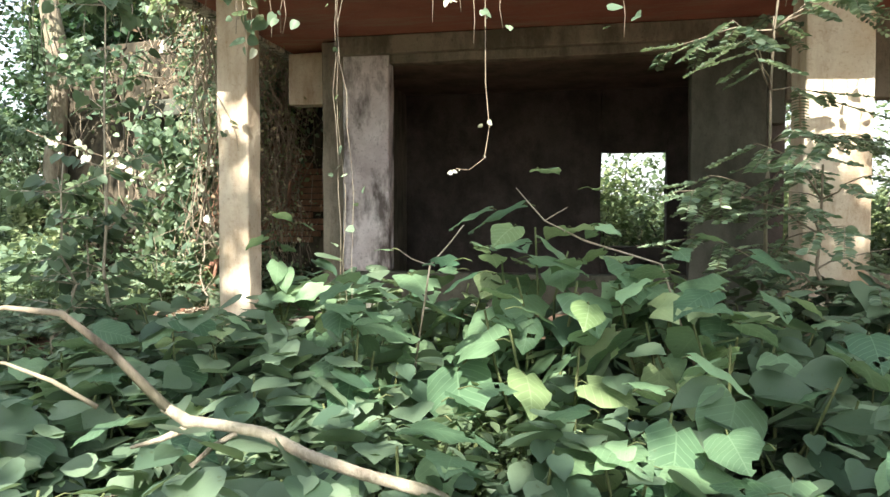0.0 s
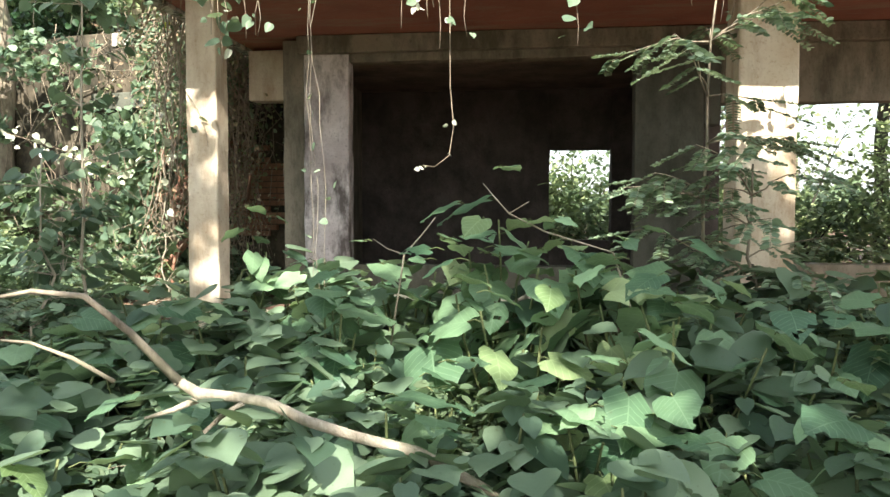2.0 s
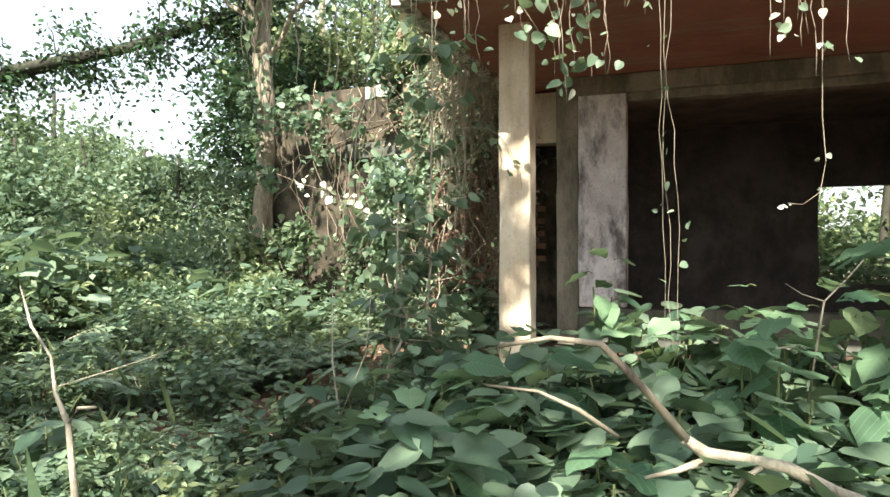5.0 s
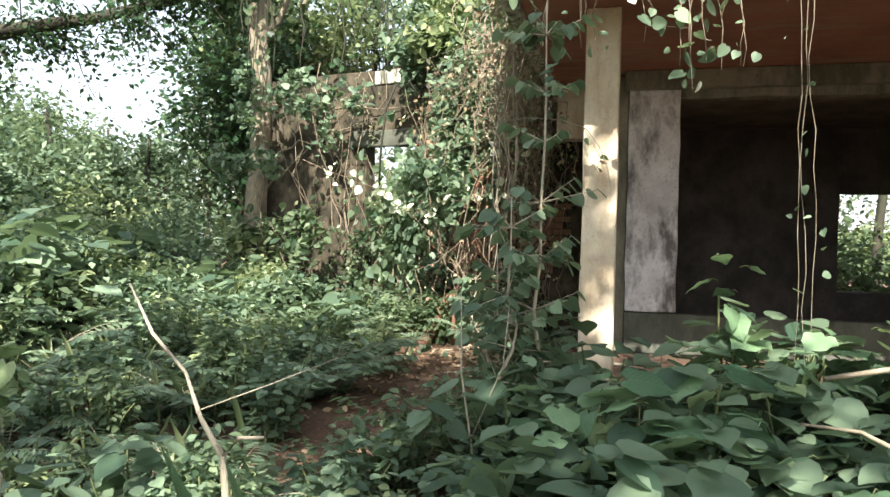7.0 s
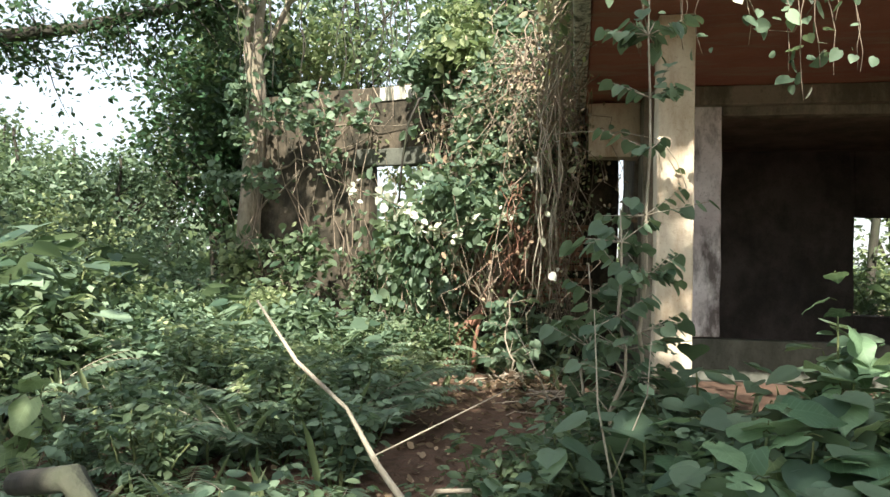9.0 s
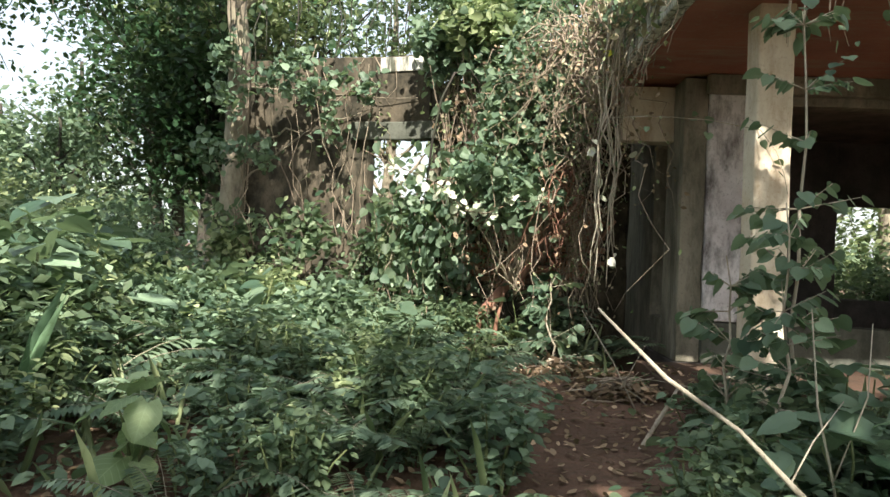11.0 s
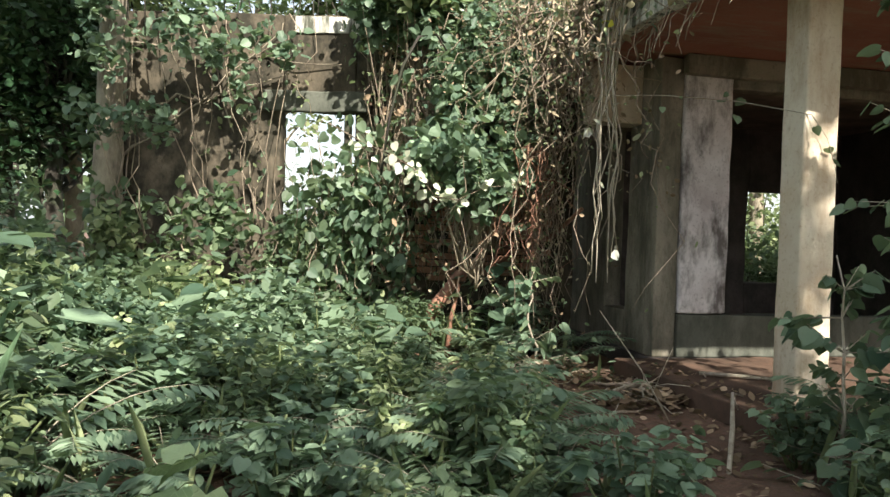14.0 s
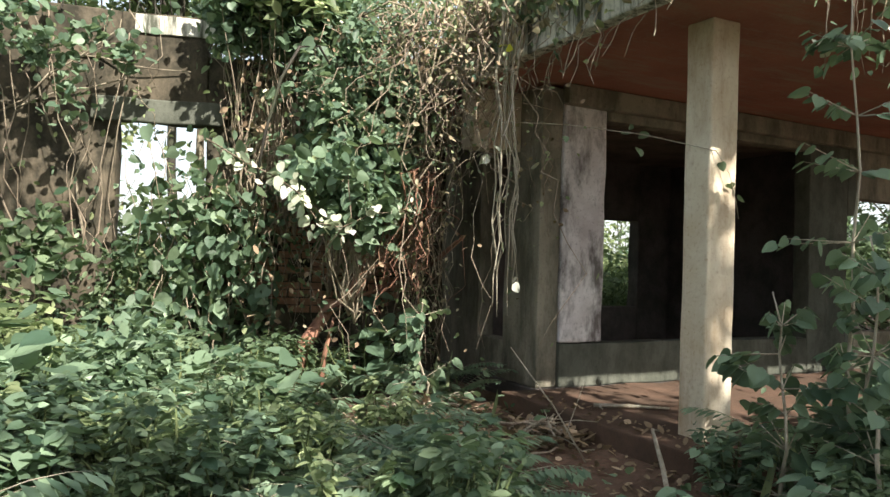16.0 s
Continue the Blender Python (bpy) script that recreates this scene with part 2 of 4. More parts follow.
def tangle(a, b, n, step, r0, r1, seed):
    """A stem that strays, doubles back and kinks on its way from a to b."""
    r = random.Random(seed)
    a, b = Vector(a), Vector(b)
    off, out = Vector((0, 0, 0)), []
    for i in range(n + 1):
        t = i / n
        out.append((a.lerp(b, t) + off, r0 + (r1 - r0) * t))
        off = off * 0.86 + Vector((r.gauss(0, step), r.gauss(0, step), r.gauss(0, step * 0.7)))
    return out


SHAPES = {
    # outline of the half blade (width, length); the midrib runs from 0 to 1
    "heart": ([(0.20, -0.07), (0.40, 0.08), (0.46, 0.32), (0.36, 0.60), (0.15, 0.86)], 0.05),
    "oval": ([(0.22, 0.22), (0.30, 0.5), (0.18, 0.8)], 0.06),
    "small": ([(0.30, 0.45)], 0.05),
    "blade": ([(0.045, 0.3), (0.03, 0.7)], 0.02),
    "leaflet": ([(0.16, 0.5)], 0.02),
}


def leaves(centres, dirs, ups, sizes, shape="oval", curl=0.12):
    """One mesh of many blades: at each centre, pointing along dirs, facing ups."""
    half, fold = SHAPES[shape]
    k = len(half)
    base = [(0, 0, 0)] + [(-w, l, fold) for w, l in half] + [(0, 1, 0)] + [(w, l, fold) for w, l in reversed(half)]
    base = np.array(base, float)
    base[:, 2] -= curl * base[:, 1] ** 2
    nv = len(base)
    c, d, u, s = (np.asarray(a, float) for a in (centres, dirs, ups, sizes))
    d /= np.linalg.norm(d, axis=1, keepdims=True) + 1e-9
    x = np.cross(d, u)
    x /= np.linalg.norm(x, axis=1, keepdims=True) + 1e-9
    u = np.cross(x, d)
    v = c[:, None] + s[:, None, None] * (base[None, :, :1] * x[:, None] + base[None, :, 1:2] * d[:, None] + base[None, :, 2:] * u[:, None])
    n = len(c)
    left = [0] + list(range(1, k + 1)) + [k + 1]
    right = [k + 1] + list(range(k + 2, nv)) + [0]
    fl = np.array([list(reversed(left)), list(reversed(right))])
    me = bpy.data.meshes.new("foliage")
    me.vertices.add(n * nv)
    me.vertices.foreach_set("co", v.reshape(-1))
    idx = (np.arange(n)[:, None, None] * nv + fl[None]).reshape(-1)
    me.loops.add(len(idx))
    me.loops.foreach_set("vertex_index", idx.astype(np.int32))
    me.polygons.add(n * 2)
    w = fl.shape[1]
    me.polygons.foreach_set("loop_start", (np.arange(n * 2) * w).astype(np.int32))
    me.polygons.foreach_set("loop_total", np.full(n * 2, w, np.int32))
    me.update(calc_edges=True)
    me.validate()
    return me


def rand_dirs(n, down=-0.2, spread=1.0):
    d = rng.normal(size=(n, 3)) * (1, 1, 0.5 * spread)
    d[:, 2] += down
    return d


def rand_ups(n, up=1.0, wild=0.5):
    return rng.normal(size=(n, 3)) * wild + (0, 0, up)


def clumpy(n, radius, clumps, squash=0.8, fill=0.35):
    """Points gathered in uneven clumps inside a ball."""
    cc = rng.normal(size=(clumps, 3))
    cc /= np.linalg.norm(cc, axis=1, keepdims=True)
    cc *= radius * rng.uniform(0.25, 0.95, (clumps, 1))
    p = cc[rng.integers(0, clumps, n)] + rng.normal(size=(n, 3)) * radius * fill * rng.uniform(0.4, 1.0, (n, 1)) * 0.7
    p[:, 2] *= squash
    return p, cc * (1, 1, squash)


def ground_z(x, y):
    s = min(max((y + 3.2) / 2.6, 0), 1)
    s = s * s * (3 - 2 * s)
    far = min(max((math.hypot(x, y) - 9) / 20, 0), 1)
    flat = 1.0 if not (-0.6 < x < 9 and -0.3 < y < 5.2) else 0.0
    return -0.32 + 0.36 * s + flat * (0.05 * noise.noise(Vector((x * 0.6, y * 0.6, 0))) + 0.02 * noise.noise(Vector((x * 2.5, y * 2.5, 4)))) + far * 0.5 * noise.noise(Vector((x * 0.08, y * 0.08, 9)))


# ---------------- ground ----------------
def build_ground():
    xs = sorted(set([round(v, 3) for v in np.arange(-9, 9.01, 0.22)] + [-900, -300, -120, -60, -40, -28, -20, -15, -12, 12, 15, 20, 28, 40, 60, 120, 300, 900]))
    ys = sorted(set([round(v, 3) for v in np.arange(-8, 8.01, 0.22)] + [-900, -300, -120, -60, -40, -28, -20, -15, -11, 11, 15, 20, 28, 40, 60, 120, 300, 900]))
    vs = [(x, y, ground_z(x, y)) for y in ys for x in xs]
    w = len(xs)
    fs = [(j * w + i, j * w + i + 1, (j + 1) * w + i + 1, (j + 1) * w + i) for j in range(len(ys) - 1) for i in range(w - 1)]
    me = bpy.data.meshes.new("ground")
    me.from_pydata(vs, [], fs)
    me.polygons.foreach_set("use_smooth", [True] * len(fs))
    me.materials.append(M_SOIL)
    tagged(new("ground", me), "reddish bare soil with scattered leaf litter", "ground", kind="structure")


build_ground()

# ---------------- the house ----------------
YW, YB = 1.95, 4.74
block("porch_floor", [(-0.30, 8.6, -0.22, YW - 0.003, -0.1, 0.19)], M_FLOOR, "dusty red-brown concrete porch floor", "floor", wear=0.02)
block("floor", [(0.05, 8.6, YW, 5.0, -0.1, 0.185)], M_INSIDE, "dark grey concrete floor of the room", "floor")
block("wall_front", [
    (0.303, 0.78, YW, YW + 0.2, 0.58, 2.86),                # pier
    ], M_PIER, "blotchy grey and white render on the front wall pier", "wall", wear=0.012, step=0.12, bevel=0.02)
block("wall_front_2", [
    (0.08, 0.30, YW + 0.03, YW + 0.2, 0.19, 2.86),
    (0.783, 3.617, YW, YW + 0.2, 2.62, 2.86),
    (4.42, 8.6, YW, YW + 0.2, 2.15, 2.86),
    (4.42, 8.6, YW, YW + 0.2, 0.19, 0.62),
    ], M_WALL, "streaked brown rendered front wall round a large opening", "wall", wear=0.01)
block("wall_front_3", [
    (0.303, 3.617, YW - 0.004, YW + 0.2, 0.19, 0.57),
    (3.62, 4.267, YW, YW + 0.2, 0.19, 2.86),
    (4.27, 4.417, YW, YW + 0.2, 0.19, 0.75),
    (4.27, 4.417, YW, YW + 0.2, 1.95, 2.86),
    ], M_DARK_WALL, "very dark grey-green front wall beside and below the opening", "wall", wear=0.012)
block("wall_side", [
    (0.08, 0.26, YW + 0.2, 2.55, 0.19, 2.86),
    (0.08, 0.26, 2.55, 3.02, 0.19, 0.55),
    (0.08, 0.26, 2.55, 3.02, 2.33, 2.86),
    (0.08, 0.26, 3.02, YB, 0.19, 2.86),
    ], M_WALL, "streaked dark side wall with a narrow window slot", "wall", wear=0.012)
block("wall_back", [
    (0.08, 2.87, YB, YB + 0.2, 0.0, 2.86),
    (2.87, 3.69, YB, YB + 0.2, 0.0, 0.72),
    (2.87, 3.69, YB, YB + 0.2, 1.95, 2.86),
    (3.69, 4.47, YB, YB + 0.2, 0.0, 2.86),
    ], M_INSIDE, "dark grey back wall with an open window hole", "wall", wear=0.02, step=0.15)
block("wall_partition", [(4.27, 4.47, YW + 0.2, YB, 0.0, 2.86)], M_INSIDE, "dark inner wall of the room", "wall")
block("ceiling", [(0.26, 4.27, YW + 0.2, YB, 2.76, 2.86)], M_CEIL, "stained brown concrete ceiling", "ceiling")
block("roof_slab", [(-0.45, 9.0, -0.75, 5.2, 2.88, 3.06)], M_SOFFIT, "flat roof slab with faded red painted underside", "roof", wear=0.008, step=0.3)
block("trim", [(-0.47, 9.0, -0.87, -0.753, 2.83, 3.36)], M_FASCIA, "white concrete fascia streaked with black mould", "fascia", wear=0.012, step=0.2)
block("trim_2", [(-0.57, -0.453, -0.75, 5.2, 2.85, 3.30)], M_FASCIA, "mouldy concrete fascia along the roof's side", "fascia", wear=0.012, step=0.2)
block("beam_1", [(-0.42, 0.077, 2.32, 2.55, 2.30, 2.84)], M_PILLAR, "short concrete beam end under the roof", "beam", wear=0.012)
block("beam_2", [(0.26, 8.6, YW - 0.10, YW - 0.004, 2.70, 2.875)], M_WALL, "dark stained beam above the front opening", "beam", wear=0.008)
for px0, px1, py0, py1, lab in ((0.0, 0.244, 0.0, 0.22, "slim beige painted porch pillar with orange stains"),
                                (4.07, 4.48, 0.05, 0.40, "broad beige porch pillar with flaking paint")):
    block("pillar", [(px0, px1, py0, py1, 0.12, 2.885)], M_PILLAR, lab, "pillar", "", 0.007, 0.15, 0.015)
block("step", [(4.9, 6.6, -0.75, -0.24, -0.2, 0.05), (4.9, 6.6, -1.25, -0.753, -0.3, -0.08)], M_FLOOR, "worn concrete steps up to the porch", "step", wear=0.02)


# ---------------- the ruined wall to the side ----------------
def ruin_local(u, v, z):
    """u along the wall from its house end, v its depth."""
    a = radians(-14)
    o = Vector((-0.1, 3.45, 0))
    e = Vector((-math.cos(a), -math.sin(a), 0))
    f = Vector((-math.sin(a), math.cos(a), 0))
    return o + e * u + f * v + Vector((0, 0, z))


def ruin_block(name, boxes, material, label, wear=0.02):
    ob = block(name, boxes, material, label, "wall", wear=wear, step=0.18, bevel=0.015)
    a = radians(-14)
    ob.matrix_world = Matrix.Translation((-0.1, 3.45, 0)) @ Matrix.Rotation(a, 4, "Z") @ Matrix.Diagonal((-1, 1, 1, 1))
    ob.data.flip_normals()
    return ob


wall_ruin = ruin_block("wall_ruin", [
    (3.22, 5.15, 0.0, 0.22, -0.1, 3.56),
    (2.42, 3.22, 0.0, 0.22, 2.52, 3.56),
    (2.42, 3.22, 0.0, 0.22, -0.1, 0.55),
    (0.0, 2.42, 0.02, 0.22, -0.1, 3.20),
], M_RUIN, "mossy brown rendered wall, coloured darker for shade, with a window hole")
ruin_block("trim_3", [(1.35, 1.98, -0.03, 0.017, 2.02, 2.98)], M_PANEL, "pale patch of exposed plaster on the wall", 0.012)
ruin_block("trim_4", [(2.25, 3.45, -0.07, -0.003, 2.50, 2.72)], M_DARK_WALL, "dark concrete lintel over the window hole", 0.015)
ruin_block("trim_5", [(1.9, 3.1, -0.02, -0.004, 3.36, 3.54)], M_FASCIA, "bleached white strip at the wall's top", 0.008)


# ---------------- plants ----------------
def thing(name, label, category, group="", at=(0, 0, 0)):
    e = new(name)
    e.location = at
    return tagged(e, label, category, group)


def leaf_sprays(tips, per, size, spread, shape, mat_down=-0.3):
    n = len(tips) * per
    c = np.repeat(np.array([tuple(t) for t in tips]), per, axis=0) + rng.normal(size=(n, 3)) * spread
    return leaves(c, rand_dirs(n, mat_down), rand_ups(n), size * rng.uniform(0.6, 1.3, n), shape)


def shrub(name, label, group, height, radius, stems, per, size, shape, material, stem_mat=M_BARK, seed=0):
    """Upright stems from one root, with blades along their upper half."""
    e = thing(name, label, "shrub", group)
    r = random.Random(seed)
    paths, cs, ds = [], [], []
    for i in range(stems):
        a, k = r.uniform(0, 6.283), r.uniform(0.25, 1)
        top = Vector((math.cos(a) * radius * k, math.sin(a) * radius * k, height * r.uniform(0.6, 1.0) * (1.1 - 0.35 * k)))
        p = wander((math.cos(a) * 0.04, math.sin(a) * 0.04, -0.05), top, 5, 0.12 * radius, 0.012 * height + 0.002, 0.003, 0, seed * 17 + i)
        paths.append(p)
        for j in range(per):
            t = r.uniform(0.3, 1.0)
            q = p[min(int(t * 5), 4)][0].lerp(p[min(int(t * 5) + 1, 5)][0], t * 5 % 1)
            b = r.uniform(0, 6.283)
            d = Vector((math.cos(b), math.sin(b), r.uniform(-0.5, 0.3)))
            cs.append(q + d * size * 0.35)
            ds.append(d)
    n = len(cs)
    stem_part(tube([w[:-1] for w in paths], 5), stem_mat, e)
    sz = np.array([size * r.uniform(0.55, 1.25) for _ in cs])
    me = leaves([tuple(c) for c in cs], [tuple(d) for d in ds], rand_ups(n, 1.0, 0.35), sz, shape, 0.18)
    tagged(part("foliage", me, material, e), kind="stuff")
    return e


def tree(name, label, height, trunk_r, crown_r, crown_z, n_leaf, leaf, material, bark, at, seed, clumps=40, squash=0.8, lean=(0, 0), group="trees of the wood"):
    e = thing(name, label, "tree", group, at)
    top = Vector((lean[0], lean[1], height))
    trunk = wander((0, 0, -0.3), top, 22, 0.25, trunk_r * 1.15, trunk_r * 0.35, 0, seed)
    part("trunk", tube([trunk], 10), bark, e)
    p, cc = clumpy(n_leaf, crown_r, clumps, squash)
    p += (lean[0] * crown_z / height, lean[1] * crown_z / height, crown_z)
    limbs = []
    for i, c in enumerate(cc[: min(clumps, 22)]):
        tip = Vector(c) + Vector((lean[0] * crown_z / height, lean[1] * crown_z / height, crown_z))
        k = min(max((tip.z - crown_r * 0.5) / height, 0.25), 0.9)
        limbs.append(wander(trunk[int(k * 22)][0], tip, 5, 0.3, trunk_r * 0.35, 0.012, 0, seed + i))
    part("limb", tube(limbs, 5), bark, e)
    me = leaves(p, rand_dirs(n_leaf, -0.35), rand_ups(n_leaf, 0.8, 0.6), leaf * rng.uniform(0.6, 1.4, n_leaf), "small")
    tagged(part("crown", me, material, e), kind="stuff")
    return e


def bush(name, label, radius, n_leaf, leaf, material, at, seed, squash=0.8, shape="small", group="bushes", clumps=26):
    e = thing(name, label, "bush", group, at)
    p, cc = clumpy(n_leaf, radius, clumps, squash)
    p[:, 2] = np.abs(p[:, 2] + radius * squash * 0.55)
    limbs = [wander((0, 0, -0.1), (c[0], c[1], abs(c[2] + radius * squash * 0.55)), 4, 0.2, 0.02 * radius + 0.006, 0.004, 0, seed + i) for i, c in enumerate(cc)]
    stem_part(tube(limbs, 4), M_BARK_D, e)
    me = leaves(p, rand_dirs(n_leaf, -0.3), rand_ups(n_leaf, 1.0, 0.5), leaf * rng.uniform(0.6, 1.4, n_leaf), shape)
    tagged(part("foliage", me, material, e), kind="stuff")
    return e


TRAIL = ((2.7, -5.1), (0.7, -5.5), (-2.1, -4.9), (-3.1, -4.0), (-3.6, -3.3))     # the trodden way through the plants


def near_walk(x, y):
    best = 99
    for (ax, ay), (bx, by) in zip(TRAIL, TRAIL[1:]):
        k = min(max(((x - ax) * (bx - ax) + (y - ay) * (by - ay)) / ((bx - ax) ** 2 + (by - ay) ** 2), 0), 1)
        best = min(best, math.hypot(x - ax - k * (bx - ax), y - ay - k * (by - ay)))
    return best


def put(src, x, y, turn, size, dz=0.0):
    c = copy_thing(src, pose(x, y, ground_z(x, y) + dz, 0, 0, turn) @ Matrix.Scale(size, 4))
    c.scale = (size, size, size)
    return c


# broad-leaved shrubs in front of the porch, each blade of the front row its own piece
def leaf_piece(size, seed, material, bites=0):
    """A broad blade with a folded midrib, wavy margin, drooping tip and, on some, eaten holes."""
    r = random.Random(seed)
    n, vs, fs = 8, [], []
    for i in range(n + 1):
        t = i / n
        w = 0.47 * math.sin(math.pi * min(1.0, (t * 0.93 + 0.07)) ** 0.72) * (1 + 0.07 * math.sin(seed + i * 1.9)) if i < n else 0.0
        for k in (-1.0, -0.55, 0.0, 0.55, 1.0):
            a = abs(k)
            y = t - 0.10 * a * (1 - t) ** 2 * 1.6
            z = 0.10 * a - 0.10 * a * a - 0.26 * t * t + 0.035 * a * math.sin(i * 1.7 + seed * 2 + (k > 0)) + 0.03 * t
            vs.append((k * w * size, y * size, z * size))
    gone = set((r.randrange(2, n - 1), r.randrange(4)) for _ in range(bites))
    for i in range(n):
        for k in range(4):
            if (i, k) not in gone:
                fs.append((i * 5 + k, i * 5 + k + 1, (i + 1) * 5 + k + 1, (i + 1) * 5 + k))
    me = bpy.data.meshes.new("leaf")
    me.from_pydata(vs, [], fs)
    me.validate()
    me.polygons.foreach_set("use_smooth", [True] * len(me.polygons))
    me.materials.append(material)
    return me


BLADES = [leaf_piece(s, i + 1, M_LEAF1, b) for i, (s, b) in enumerate(((0.13, 0), (0.17, 0), (0.20, 2), (0.23, 0), (0.26, 3), (0.29, 1)))]
BLADES += [leaf_piece(s, 20 + i, M_LEAF1_Y, b) for i, (s, b) in enumerate(((0.20, 0), (0.26, 2)))]


def broad_plant(x, y, height, radius, stems, per, seed, blade=(0, 7)):
    r = random.Random(seed)
    e = thing("broadleaf_shrub", "bushy plant with large heart-shaped green leaves", "shrub", "broad-leaved plants by the porch", (x, y, ground_z(x, y)))
    paths = []
    for i in range(stems):
        a, k = 6.283 * (i + r.random() * 0.7) / stems, r.uniform(0.2, 1)
        top = Vector((math.cos(a) * radius * k, math.sin(a) * radius * k, height * (1.05 - 0.3 * k) * r.uniform(0.75, 1)))
        p = wander((0, 0, -0.05), top, 5, 0.1, 0.011, 0.004, 0, seed * 7 + i)
        paths.append(p)
        for j in range(per):
            t = 1 - 0.75 * j / per
            q = p[int(t * 4.99)][0].lerp(p[int(t * 4.99) + 1][0], (t * 4.99) % 1)
            b = j * 2.4 + r.uniform(-0.4, 0.4) + i
            out = Vector((math.cos(b), math.sin(b), 0))
            o = new("leaf", BLADES[r.randrange(*blade)])
            o.parent = e
            s = r.uniform(0.75, 1.15) * (0.7 if j == 0 else 1)
            c = q + out * r.uniform(0.03, 0.09)
            paths.append([(q, 0.003), (q.lerp(c, 0.5) + Vector((0, 0, 0.012)), 0.0025), (c, 0.002)])
            o.matrix_basis = pose(c.x, c.y, c.z, r.uniform(-25, 14) if j < 2 else r.uniform(-62, -8), r.uniform(-26, 26), math.degrees(b) - 90) @ Matrix.Scale(s, 4)
    stem_part(tube([w if len(w) < 4 else w[:-1] for w in paths], 5), M_STEM, e)
    return e


_r = random.Random(11)
for x, y, h, rad in ((2.55, -1.75, 1.36, 0.55), (1.75, -1.9, 1.1, 0.6), (3.35, -1.9, 1.18, 0.55), (3.0, -1.3, 1.2, 0.5), (2.0, -1.2, 1.1, 0.5), (2.9, -2.5, 0.95, 0.5), (2.1, -2.6, 0.85, 0.5),
                     (0.75, -1.7, 0.95, 0.5), (4.1, -1.6, 1.0, 0.5), (1.2, -2.4, 0.75, 0.45), (3.7, -2.7, 0.85, 0.5), (0.9, -3.1, 0.62, 0.4), (0.15, -1.9, 0.8, 0.45), (1.3, -0.9, 0.95, 0.5)):
    broad_plant(x, y, h, rad, 6, 6, int(_r.random() * 999))

broad_plant(1.45, -3.3, 0.60, 0.28, 3, 3, 61, (6, 8))
broad_plant(0.95, -3.35, 0.72, 0.28, 3, 3, 62, (6, 8))
broad_plant(0.55, -2.35, 0.85, 0.34, 4, 5, 63, (3, 8))
broad_plant(0.30, -2.75, 0.62, 0.32, 4, 4, 64, (2, 7))
broad_plant(2.45, -1.45, 1.5, 0.5, 6, 6, 65, (2, 7))
broad_plant(3.1, -1.55, 1.42, 0.5, 6, 6, 66, (2, 8))


def strap_plant(x, y, height, blades, seed):
    """A tuft of long sword-shaped blades."""
    r = random.Random(seed)
    e = thing("strap_leaf_plant", "plant with long sword-shaped green blades", "plant", "", (x, y, ground_z(x, y)))
    for i in range(blades):
        a = r.uniform(0, 6.283)
        me = leaves([(0, 0, 0)], [(math.cos(a) * 0.3, math.sin(a) * 0.3, 1)], [(math.cos(a + 1.6), math.sin(a + 1.6), 0.2)], [height * r.uniform(0.7, 1.1)], "blade", 0.15)
        part("leaf", me, M_LEAF1, e)


strap_plant(-0.09, -4.03, 1.15, 5, 5)
strap_plant(-4.3, -1.2, 0.9, 6, 8)

# joined broad-leaved shrubs that fill the gaps between them
FILL = [shrub("broadleaf_shrub", "bushy plant with large heart-shaped green leaves", "broad-leaved plants by the porch", 0.85, 0.5, 9, 10, 0.165, "heart", M_LEAF, M_STEM, s) for s in (1, 2, 3)]
FILL2 = [shrub("undergrowth_plant", "knee-high weed with oval green leaves", "undergrowth of weeds", 0.62, 0.36, 13, 34, 0.062, ("heart", "oval", "oval")[s - 4], m, M_STEM, s) for s, m in ((4, M_LEAF), (5, M_LEAF_M), (6, M_LEAF_Y))]


def fern(seed):
    e = thing("fern", "light green fern with feathery fronds", "fern", "ferns in the undergrowth")
    r = random.Random(seed)
    paths, cs, ds = [], [], []
    for i in range(9):
        a = r.uniform(0, 6.283)
        p = []
        L = r.uniform(0.4, 0.7)
        for k in range(8):
            t = k / 7
            p.append((Vector((math.cos(a) * L * t, math.sin(a) * L * t, 0.55 * L * 1.6 * t * (1.25 - 0.75 * t))), 0.004 * (1.1 - t)))
        paths.append(p)
        for k in range(1, 22):
            t = k / 22
            q = p[int(t * 6.99)][0].lerp(p[int(t * 6.99) + 1][0], (t * 6.99) % 1)
            for sgn in (-1, 1):
                cs.append(tuple(q))
                ds.append((math.cos(a + sgn * 1.25), math.sin(a + sgn * 1.25), -0.15))
    n = len(cs)
    stem_part(tube(paths, 4), M_STICK, e)
    tagged(part("foliage", leaves(cs, ds, rand_ups(n, 1, 0.15), np.full(n, 0.12) * rng.uniform(0.6, 1.1, n), "leaflet"), M_FERN, e), kind="stuff")
    return e


FERNS = [fern(1), fern(2)]
for _i, _f in enumerate(FILL + FILL2 + FERNS):
    _f.matrix_world = pose(6.2 + _i * 0.5, -2.4 - 0.3 * (_i % 3), ground_z(6.2 + _i * 0.5, -2.5))


def bare(x, y):
    """The trodden dirt by the corner of the porch, and the house itself."""
    if -0.5 < x < 9 and -0.45 < y < 5.2:
        return True
    return ((x + 0.75) / 1.05) ** 2 + ((y - 0.4) / 1.0) ** 2 < 1 or ((x + 1.15) / 0.62) ** 2 + ((y + 0.75) / 1.15) ** 2 < 1 or ((x + 1.5) / 0.8) ** 2 + ((y - 2.0) / 0.85) ** 2 < 1


